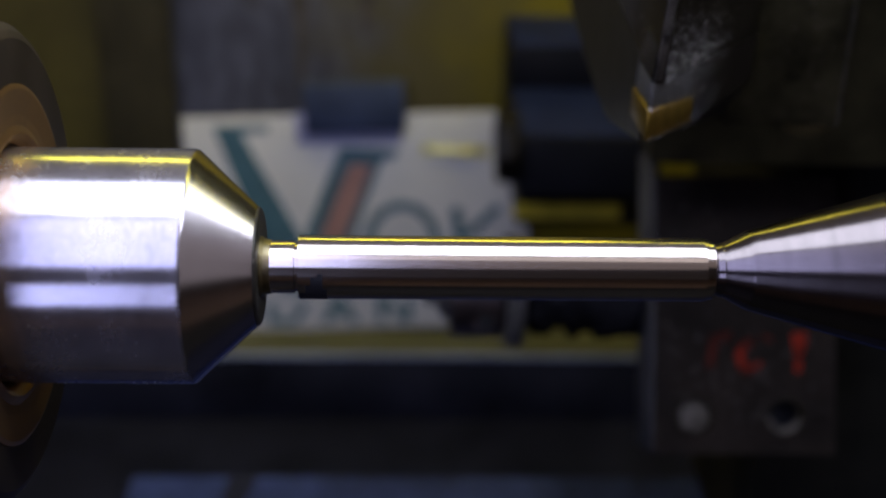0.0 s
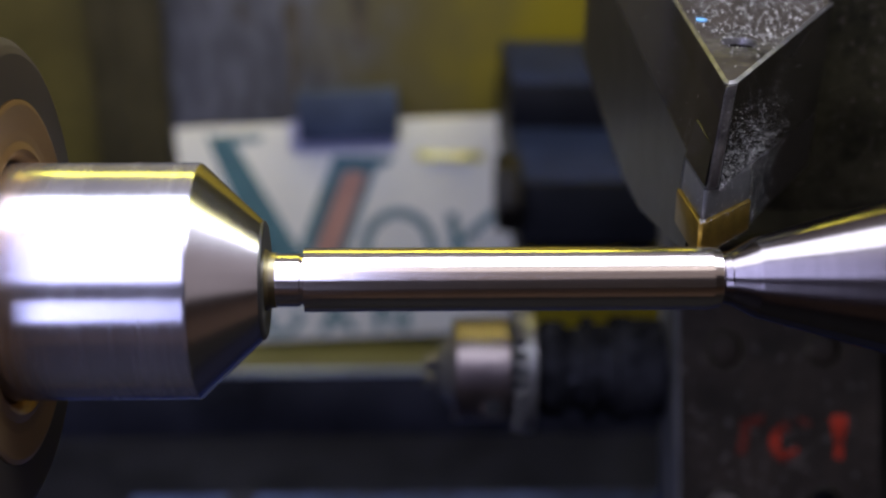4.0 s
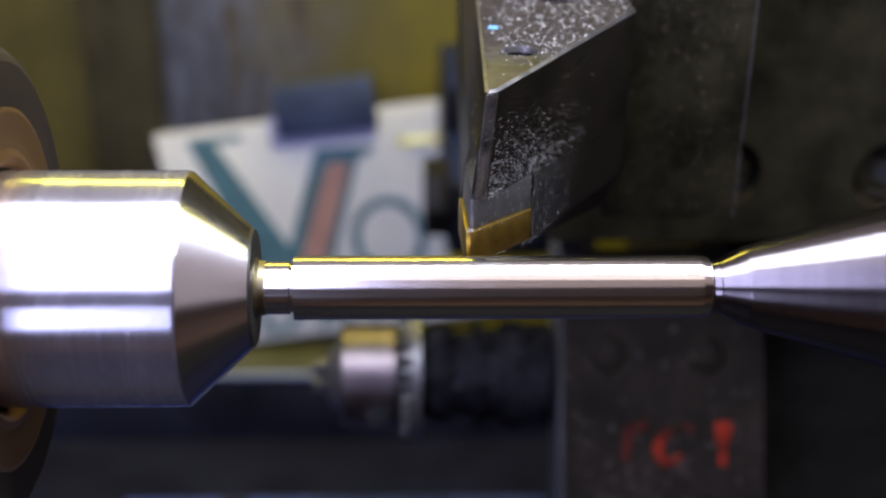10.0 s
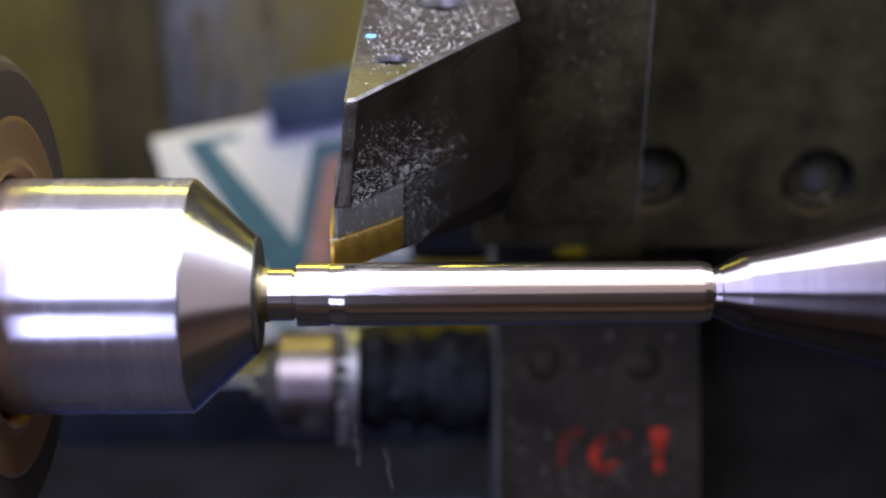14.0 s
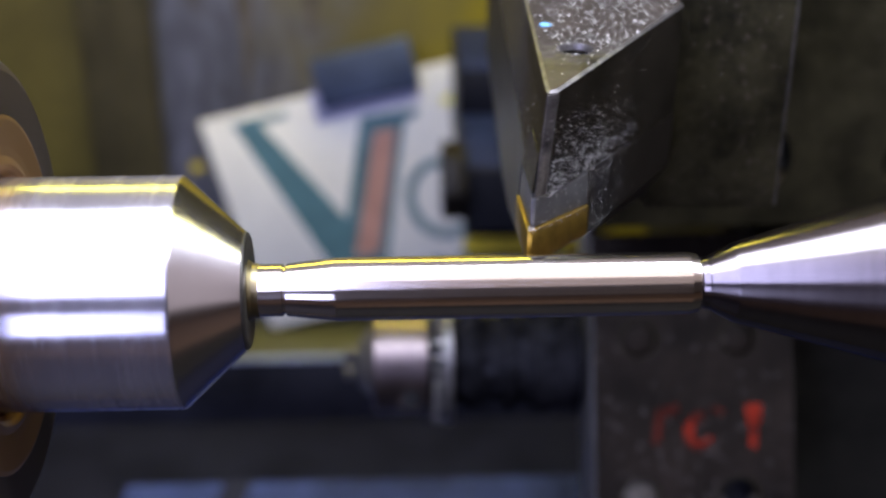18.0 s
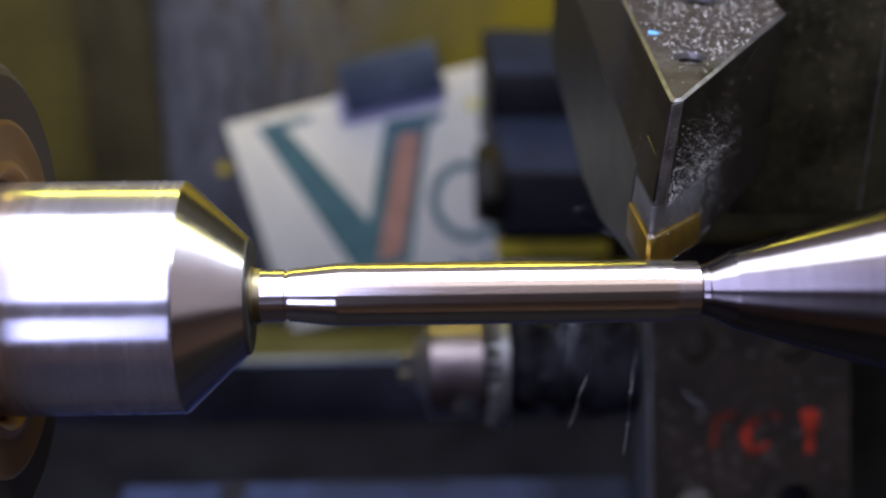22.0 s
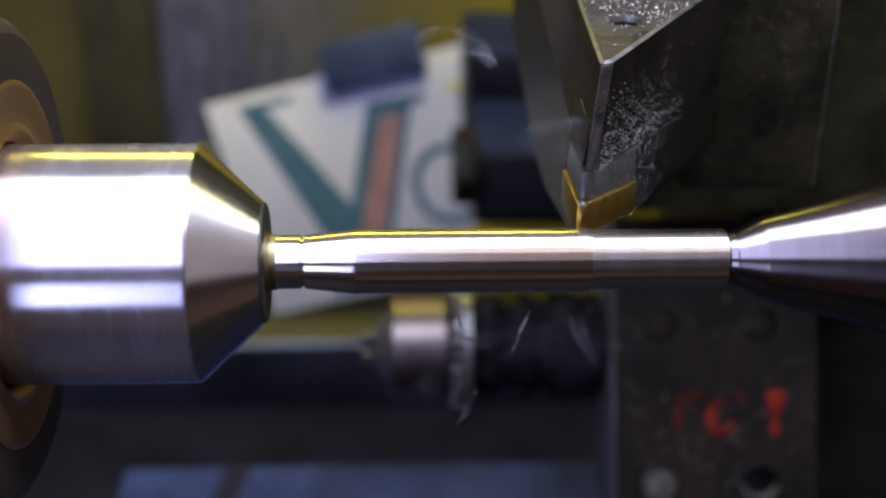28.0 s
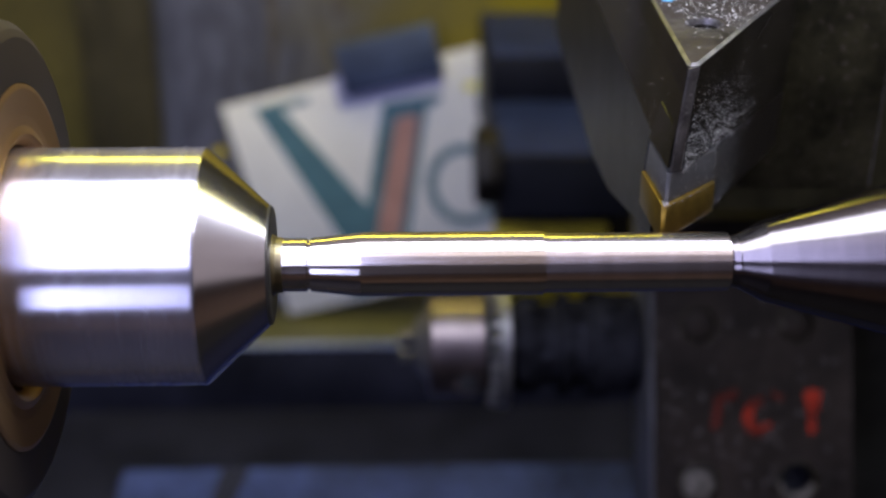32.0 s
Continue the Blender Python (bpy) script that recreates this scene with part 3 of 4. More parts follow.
def holder_cap(z0, z1, holes):
    """The top of the shank: side walls, a worn chamfer, a face with countersunk bores."""
    bm = bmesh.new()
    inset = [(0.35, 0.25), (0.1, 0.42), (-0.25, 0.35), (-0.3, 0.2), (-0.3, -0.3), (0.35, -0.3), (0.35, 0), (0.35, 0)]
    rings = [[bm.verts.new(q) for q in holder_outline(z)] for z in (z0, z1 - 0.35)]
    rings.append([bm.verts.new((x + d[0], y + d[1], z1)) for (x, y, _), d in zip(holder_outline(z1), inset)])
    for a, b in zip(rings, rings[1:]):
        for k in range(len(a)):
            bm.faces.new((a[k], a[(k + 1) % len(a)], b[(k + 1) % len(a)], b[k]))
    loops = [rings[-1]]
    for x, y, r in holes:
        ring = [[bm.verts.new((x + q * math.cos(2 * math.pi * k / 32), y + q * math.sin(2 * math.pi * k / 32), h)) for k in range(32)] for q, h in ((r, z1), (r * 0.84, z1 - 0.32 * r), (r * 0.82, z1 - 0.75 * r))]
        loops.append(ring[0])
        for a, b in zip(ring, ring[1:]):
            for k in range(32):
                bm.faces.new((a[k], a[(k + 1) % 32], b[(k + 1) % 32], b[k]))
        bm.faces.new(ring[2])
    edges = [bm.edges.get((lp[k], lp[(k + 1) % len(lp)])) for lp in loops for k in range(len(lp))]
    bmesh.ops.triangle_fill(bm, edges=edges, use_beauty=True)
    return bm


def build_tool():
    h = thing("turning_tool_holder", (28, 40, 0), "black turning tool holder with a gold insert, dusted with chips", "tool holder")
    z1 = 23.5
    seat = lambda x: 9.1 - 0.16 * (x - 14.0)
    low = [(*q[:2], seat(q[0]) + 0.01) for k in range(8) for q in [holder_outline(seat(holder_outline(9.1)[k][0]))[k]]]
    part("shank", loft(low, holder_outline(z1 - 4.0)), HOLDER, h)
    bores = ((21.0, 25.4, 2.6), (29.0, 55.5, 4.1))
    cap = part("top_face", holder_cap(z1 - 3.99, z1, bores), HOLDER, h, "chip-covered top face with worn edges")
    cap.data.materials.append(HOLDER_TOP)
    cap.data.materials.append(WORN)
    for f in cap.data.polygons:
        up = f.center.z * 1000
        f.material_index = 1 if f.normal.z > 0.95 and up > z1 - 0.1 else 2 if f.normal.z > 0.2 and up > z1 - 0.34 else 2 if up > z1 - 1.0 and f.area < 2e-6 else 0
    land = prism([(14.15, 7.55), (14.35, 7.3), (15.75, 8.15), (15.9, 8.6), (15.0, 9.0)], 9.2, z1 - 0.5, "z", 0.12)
    for v in land.verts:
        k = (v.co.z - 9.1) / 14.4
        v.co.x += 1.35 * k - 0.28
        v.co.y += 0.55 * k - 0.16
    part("nose_land", land, LAND, h, "worn rounded nose edge")
    left = [(14.0, 15.5), (23.0, 20.05), (40.6, 48.6), (40.6, 158), (18.4, 158), (16.05, 81), (15.3, 57)]
    body = bmesh.new()
    mid = [(14.05, 16.5, -4.2), (23.4, 21.4, -3), (40.6, 49.3, -4), (40.6, 158, -4), (18.4, 158, -4), (16.05, 81, -4), (15.3, 57, -4)]
    deep = [(14.9, 43, -11.6), (25, 46, -11.6), (40.6, 70, -19), (40.6, 158, -19), (18.4, 158, -19), (16.05, 81, -18.8), (15.3, 57, -15.4)]
    rings = [[body.verts.new(q) for q in ring] for ring in ([(x, y, seat(x)) for x, y in left], mid, deep)]
    for a, b in zip(rings, rings[1:]):
        for k in range(7):
            body.faces.new((a[k], a[(k + 1) % 7], b[(k + 1) % 7], b[k]))
    body.faces.new(rings[0])
    body.faces.new(rings[2])
    bmesh.ops.triangulate(body, faces=[f for f in body.faces if len(f.verts) > 4])
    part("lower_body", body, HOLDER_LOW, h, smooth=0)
    top = [(13.0, 5.9, 5.1), (13.6, 5.85, 5.0), (22.6, 16.6, 3.6), (21.9, 28.0, 3.0), (12.6, 18.6, 4.5)]
    low = [(13.0, 5.6, 0.0), (13.6, 5.55, 0.0), (22.5, 16.0, -0.55), (21.9, 27.8, -1.3), (12.6, 18.3, -0.3)]
    part("cutting_insert", bev(loft(low, top), 0.15), GOLD, h, "gold-coated cutting insert")
    roof = [(13.6, 7.2, 9.05), (14.1, 7.2, 9.0), (22.6, 18.6, 7.7), (22.0, 28.0, 7.6), (13.4, 18.6, 9.0)]
    part("shim", bev(loft([(13.5, 6.9, 5.13), (14.0, 6.85, 5.05), (22.5, 17.2, 3.66), (21.9, 28.0, 3.05), (13.1, 18.6, 4.55)], roof), 0.12), SHIM, h, "grey shim under the insert")
    part("shim_joint", bev(loft([(13.62, 7.5, 9.06), (14.12, 7.5, 9.02), (22.5, 18.9, 7.72), (13.3, 18.6, 9.02)], [(13.66, 7.5, 9.5), (14.16, 7.5, 9.45), (22.5, 18.85, 8.1), (13.3, 18.7, 9.45)]), 0.05), HOLE_DARK, h, "dark joint over the shim")
    part("nose_flank", loft([(13.32, 18.7, 9.47), (13.68, 7.7, 9.52), (14.5, 8.2, 9.5), (15.2, 18.9, 9.4)], [(14.5, 18.8, 14.6), (14.42, 8.6, 14.6), (14.8, 8.8, 14.6), (15.6, 18.9, 14.6)]), HOLDER, h)
    part("seat_joint", loft([(12.98, 18.5, 4.6), (13.5, 18.5, 4.6), (13.5, 19.0, 4.6), (12.98, 19.0, 4.6)], [(13.28, 18.5, 9.4), (13.8, 18.5, 9.4), (13.8, 19.0, 9.4), (13.28, 19.0, 9.4)]), HOLE_DARK, h, "dark joint beside the shim")
    part("paint_fleck", prism([(17.2, 36.6), (18.2, 35.9), (18.9, 36.6), (18.6, 37.6), (17.6, 37.9)], z1 + 0.01, z1 + 0.09, "z"), CYAN, h, "small pale blue paint fleck")
    part("scratch", loft([(29.92, 29.88, 19.9), (30.0, 29.9, 20.0), (30.0, 30.1, 19.9)], [(33.5, 35.68, 21.8), (33.56, 35.7, 21.9), (33.56, 35.9, 21.8)]), WORN, h, "bright scratch on the flank")
    for x, y, r in bores:
        s = part("screw", rod((x, y, z1 - 0.62 * r), "z", 0.8 * r, 0.3, 28), HOLE_DARK, h, "sunk clamp screw")
        slot = box(-0.62 * r, 0.62 * r, -0.13 * r, 0.13 * r, 0, 0.12 * r, 0.03, 1)
        bmesh.ops.rotate(slot, verts=slot.verts, matrix=Matrix.Rotation(radians(-12), 3, "Z"))
        bmesh.ops.translate(slot, verts=slot.verts, vec=(x, y, z1 - 0.62 * r + 0.16))
        part("slot", slot, WORN, s, "worn screw slot")
    return h


def loft(low, top, w=0.0, zbev=None):
    """A solid between two rings of points; w rounds the edges at the height zbev."""
    bm = bmesh.new()
    a, b = [bm.verts.new(p) for p in low], [bm.verts.new(p) for p in top]
    n = len(a)
    bm.faces.new(a[::-1])
    bm.faces.new(b)
    for k in range(n):
        bm.faces.new((a[k], a[(k + 1) % n], b[(k + 1) % n], b[k]))
    bmesh.ops.recalc_face_normals(bm, faces=bm.faces)
    return bev(bm, w, 2, lambda e: all(v.co.z > zbev - 0.01 for v in e.verts)) if w else bm


def ring_y(cx, cz, y, r0, r1, depth, segs=28):
    bm = bmesh.new()
    prof = [(r0, y), (r0, y - depth), (r1, y - depth * 0.2), (r1, y)]
    rings = [[bm.verts.new((cx + r * math.cos(2 * math.pi * k / segs), q, cz + r * math.sin(2 * math.pi * k / segs))) for k in range(segs)] for r, q in prof]
    for i in range(4):
        a, b = rings[i], rings[(i + 1) % 4]
        for k in range(segs):
            bm.faces.new((a[k], a[(k + 1) % segs], b[(k + 1) % segs], b[k]))
    return bm


def build_post():
    p = thing("tool_post", (90, 120, -60), "greasy dark cast iron tool post with deep bolt holes", "tool post")
    part("clamp_block", box(41.2, 65.5, 68.7, 143, -21, 60, 0.8), GREASY, p)
    # Pale rod added as the highlight along the block's corner.
    part("lit_edge", rod((65.25, 68.95, 19), "z", 0.17, 79, 10), WORN, p, "thin pale rod for the lit corner edge")
    holes = [(83.0, -42.3, 9.0, 66.5, 103, -58, -26), (123.4, -43.3, 9.0, 103.5, 144, -58, -26)]
    part("bolt_face", drilled_plate(41.2, 230, -60, 150, 143.7, 160, holes), GREASY, p)
    part("back_body", box(41.2, 230, 160.2, 230, -60, 150, 1), GREASY, p)
    for x, z in ((83.0, -42.3), (123.4, -43.3)):
        # Liner that darkens the bore by its colour.
        part("bore_wall", ring_y(x, z, 159.9, 8.6, 8.95, 15.6), HOLE_DARK, p, "liner coloured dark for the bore's shade")
        arc = [radians(212 + 6 * k) for k in range(20)]
        lip = [(x + 8.9 * math.cos(a), z + 8.9 * math.sin(a)) for a in arc] + [(x + 8.5 * math.cos(a), z + 1.0 + 8.4 * math.sin(a)) for a in reversed(arc)]
        # Crescent whose brassy colour stands for yellow light on the lower lip.
        part("bore_lip", prism(lip, 144.0, 146.0, "y"), STEEL_FACE, p, "brassy crescent for light on the bore's lower lip")
        b = part("cap_bolt", rod((x, 151.5, z), "y", 7.4, 9, 28, 0.9), GREASY, p, "oily cap bolt in its hole")
        part("socket", rod((x, 146.95, z), "y", 3.4, 0.4, 6), HOLE_DARK, b)
        for gx, gz, gr in ((-2.6, -5.2, 0.8), (0.4, -5.9, 0.6), (3.4, -5.0, 0.9), (4.6, -3.4, 0.5)):
            # Pale flecks painted in as glints on the bolt.
            part("glint_fleck", prism([(x + gx + gr * 1.5 * math.cos(q), z + gz + gr * 0.6 * math.sin(q)) for q in (0.2, 1.4, 2.3, 3.7, 5.0)], 146.5, 146.9, "y"), BOLT_STEEL, b, "pale fleck for a glint")
    return p


def build_riser():
    """Drawn upright through its pivot; it leans back by RISER_TILT degrees."""
    r = thing("riser_plate", (74, 143.7, -119), "greasy brown steel plate with red paint marks and four bolt holes", "mounting plate")
    y = 143.7
    holes = [(x, z, 5.1 if z < -120 else 4.6, xa, xb, za, zb) for x, xa, xb in ((60.0, 49, 72), (86.4, 74, 96)) for z, za, zb in ((-96.0, -106, -86), (-138.5, -146, -128))]
    part("plate", drilled_plate(47.5, 101.4, -149.5, -68, y, y + 14, holes), PLATE, r)
    # Side strip and edge rod carry the painted lamp light.
    part("side_face", box(47.1, 47.45, y + 0.6, y + 24, -149, -60, 0.1), LIT_SIDE, r, "plate side coloured bluish-grey as if lit")
    part("lit_edge", rod((47.55, y + 0.1, -108), "z", 0.35, 79, 10), LIT_SIDE, r, "plate edge coloured bright as if lit")
    part("plate_back", box(48, 101, y + 14.2, y + 24, -149, -70, 0.5), PLATE, r)
    for x, z, d in ((60.0, -96.0, 0.9), (86.4, -96.0, 1.5), (60.0, -138.5, 2.0), (86.4, -138.5, 6.0)):
        # One bolt gets the lit colour, the other three the shaded ones.
        b = part("cap_bolt", rod((x, y + d + 3.5, z), "y", 4.9 if z < -120 else 4.4, 7, 24, 0.9), BOLT_LIT if d == 2.0 else BLUE_BLACK if d == 6.0 else PLATE, r, "speckled cap bolt coloured as if lit" if d == 2.0 else "cap bolt coloured dark as if shaded")
        if d == 6.0:
            # Crescent painted as the lit lower side of the hole.
            part("lit_lip", prism([(x + q * math.cos(radians(v)), z + q * math.sin(radians(v)) + (0.9 if q < 4.5 else 0)) for q, turn in ((5.0, 1), (4.3, -1)) for v in list(range(195, 346, 10))[::turn]], y + 0.2, y + 3.0, "y"), BOLT_LIT, b, "pale crescent for light on the hole's lower side")
        part("hole_rim", ring_y(x, z, y - 0.1, 5.1 if z < -120 else 4.6, 5.5 if z < -120 else 5.0, 0.2, 24), GREASY, r)
    part("paint_mark", prism([(88.2, -114.1), (90.4, -113.5), (92.8, -113.9), (92.5, -118.2), (91.3, -120.6), (91.5, -125.2), (90.2, -125.6), (89.1, -124.9), (89.3, -120.8), (88.6, -117.6)], y - 0.35, y - 0.05, "y"), RED_PAINT, r, "red paint stroke")
    arc = [(76.4 + 3.6 * math.cos(radians(a)), -120.8 + 4.0 * math.sin(radians(a))) for a in range(80, 290, 15)]
    part("paint_mark", stroke(arc, 2.8, y - 0.35, y - 0.05), RED_FAINT, r, "faint red paint arc")
    part("paint_mark", prism([(63.0, -124.2), (64.4, -114.6), (70.6, -113.2), (69.6, -116.0), (66.4, -116.8), (65.2, -123.6)], y - 0.35, y - 0.05, "y"), RED_FAINT, r, "faint red paint stroke")
    part("paint_mark", stroke([(79.5, -114.6), (82.5, -116.0)], 1.4, y - 0.35, y - 0.05), RED_FAINT, r, "faint red paint dab")
    arc = [(76.2 + 3.3 * math.cos(radians(a)), -120.6 + 3.4 * math.sin(radians(a))) for a in range(120, 331, 15)]
    part("paint_mark", stroke(arc, 1.5, y - 0.45, y - 0.36), RED_PAINT, r, "red paint arc")
    part("paint_mark", prism([(71.8, -119.2), (73.4, -118.2), (74.6, -119.6), (74.4, -121.4), (73.0, -122.0), (71.9, -121.0)], y - 0.55, y - 0.46, "y"), RED_PAINT, r, "red paint blot")
    part("paint_mark", prism([(67.4, -114.6), (69.4, -113.4), (70.4, -115.0), (68.8, -116.6)], y - 0.45, y - 0.36, "y"), RED_FAINT, r, "small red paint blot")
    rng = random.Random(3)
    for _ in range(34):
        cx, cz, k = rng.uniform(50, 82), rng.gauss(-126, 8), rng.uniform(0.15, 0.55)
        pts = [(cx + k * rng.uniform(0.6, 1.5) * math.cos(q), cz + k * rng.uniform(0.6, 1.5) * math.sin(q)) for q in (0.2, 1.3, 2.4, 3.6, 4.9)]
        part("dirt_fleck", prism(pts, y - 0.3, y - 0.02, "y"), DUST, r)
    return r


def build_saddle():
    c = thing("carriage_saddle", (230, 250, -245), "black cast carriage saddle under the tool post", "carriage")
    part("saddle_body", box(96, 430, 186, 330, -246, -72, 4), SADDLE_BLACK, c)
    part("saddle_rim", box(94.5, 95.9, 200, 320, -244, -80, 0.4), GREASY, c)
    return c


def build_drill_chuck():
    c = thing("drill_chuck", (20, 170, -112), "chrome key-type drill chuck on a dark spindle nose", "drill chuck")
    cy, cz = 170, -113.5
    part("sleeve", turned([(-11.6, 0), (-11.6, 13.4), (-10.8, 14.4), (3.4, 14.4), (4.0, 13.8), (4.0, 0)], 64, cy, cz), CHROME, c, "bright chrome sleeve")
    part("nose", turned([(-15.4, 0), (-15.4, 6.4), (-11.6, 10.6), (-11.6, 0)], 48, cy, cz), GEAR, c)
    for k in range(3):
        a = radians(90 + 120 * k)
        y, z = cy + 2.9 * math.cos(a), cz + 2.9 * math.sin(a)
        part("jaw", box(-19.4, -15.3, y - 1.7, y + 1.7, z - 1.7, z + 1.7, 0.5), GEAR, c)
    part("key_hole", rod((-1.0, cy - 13.7, cz - 3.6), "y", 2.6, 2.0, 20), HOLE_DARK, c, "dark key hole")
    part("key_hole_lip", prism([(-1.0 + q * math.cos(radians(v)), cz - 3.6 + q * math.sin(radians(v))) for q, turn in ((3.4, 1), (2.5, -1)) for v in list(range(200, 341, 14))[::turn]], cy - 14.8, cy - 13.6, "y"), CHROME, c, "bright lip of the key hole")
    g = part("gear_ring", turned([(7.6, 0), (7.6, 17.2), (8.0, 17.6), (10.4, 17.6), (10.6, 17.2), (10.6, 0)], 64, cy, cz), GEAR, c, "toothed key ring")
    part("tooth_root", turned([(4.1, 0), (4.1, 12.2), (7.5, 13.2), (7.5, 0)], 64, cy, cz), HOLE_DARK, g)
    for k in range(26):
        a = 2 * math.pi * k / 26
        bm = box(5.0, 8.6, -0.8, 0.8, 12.8, 17.3, 0.25, 1)
        bmesh.ops.rotate(bm, verts=bm.verts, matrix=Matrix.Rotation(a, 3, "X"))
        bmesh.ops.translate(bm, verts=bm.verts, vec=(0, cy, cz))
        part("tooth", bm, GEAR, g)
    part("arbor", turned([(10.6, 0), (10.6, 12), (13.5, 12), (13.6, 13.6), (19, 13.6), (19.1, 11.5), (25, 11.5), (25.1, 14.6), (27.2, 14.6), (27.3, 12.6), (33, 12.6), (33.1, 14.8), (38, 14.8), (38.1, 14), (46.2, 14), (46.2, 0)], 64, cy, cz), DARK_BODY, c, "dark stepped spindle body")
    return c


def build_rear_block():
    b = thing("rear_tool_block", (50, 420, -190), "blue-black stepped steel tool block with a large hex bolt", "tool block")
    part("lower_step", prism([(376, -142.4), (376, -171), (378, -173.4), (530, -173.4), (530, -142.4)], 26.0, 92, "x", 0.8), BLUE_BLACK, b)
    part("upper_step", prism([(443, -142.3), (443, -119.9), (514, -119.9), (514, -142.3)], 26.0, 92, "x", 0.8), BLUE_BLACK, b)
    # Thin plates that carry the painted light of the step tops.
    part("step_top", box(27, 91.5, 378, 442.8, -142.3, -141.9, 0.1), LIT_STEP, b, "step top coloured bluish as if lit")
    part("step_top", box(27, 91.5, 444, 513, -119.8, -119.4, 0.1), LIT_STEP, b, "step top coloured bluish as if lit")
    part("base_plate", box(29, 92, 406, 512, -188, -173.5, 0.6), BLACK_STEEL, b)
    part("yellow_strip", box(27, 80, 403.4, 404, -195.8, -188, 0), YELLOW, b, "narrow yellow strip")
    part("foot", box(29, 92, 404.2, 512, -200, -188.1, 0.5), BLACK_STEEL, b)
    hexa = [(380 + 17.5 * math.cos(radians(60 * k)), -148.5 + 17.5 * math.sin(radians(60 * k))) for k in range(6)]
    part("hex_bolt", prism(hexa, 15.5, 25.9, "x", 1.2), BLACK_STEEL, b, "black hex bolt head")
    return b


def build_shield():
    s = thing("splash_shield", (0, 536, -300), "stained zinc sheet splash shield with dark drip marks", "splash guard")
    part("sheet", box(-205, 260, 534.5, 536, -301.5, 300, 0.3), SHIELD, s)
    part("drip_mark", prism([(-86, -105), (-80, -103), (-77.5, -112), (-79.5, -120), (-80.5, -150), (-83.5, -165), (-85, -150), (-85.5, -122), (-88.5, -112)], 534.2, 534.46, "y"), STAIN, s, "dark rusty drip")
    part("drip_mark", prism([(-52, -95), (-45, -92), (-43, -108), (-46, -128), (-49, -130), (-51, -112)], 534.2, 534.46, "y"), STAIN, s, "dark rusty drip")
    part("paint_dab", rod((-114.7, 534.3, -205), "y", 3.6, 0.3, 14), YELLOW, s, "small yellow paint dab")
    return s


def stroke(points, wide, lo, hi):
    """A flat printed stroke along points in the sign's own plane."""
    bm = bmesh.new()
    left, right = [], []
    for k, p in enumerate(points):
        a, b = Vector(points[max(0, k - 1)]), Vector(points[min(len(points) - 1, k + 1)])
        d = (b - a).normalized()
        nrm = Vector((-d.y, d.x)) * wide / 2
        for side, s in ((left, 1), (right, -1)):
            side.append((p[0] + s * nrm.x, p[1] + s * nrm.y))
    verts = [[bm.verts.new((x, y, z)) for x, z in pts] for pts in (left, right) for y in (lo, hi)]
    ll, lh, rl, rh = verts
    for k in range(len(points) - 1):
        for q in ((ll, rl), (rh, lh), (lh, ll), (rl, rh)):
            bm.faces.new((q[0][k], q[1][k], q[1][k + 1], q[0][k + 1]))
    for k in (0, -1):
        bm.faces.new((ll[k], lh[k], rh[k], rl[k]))
    return bm


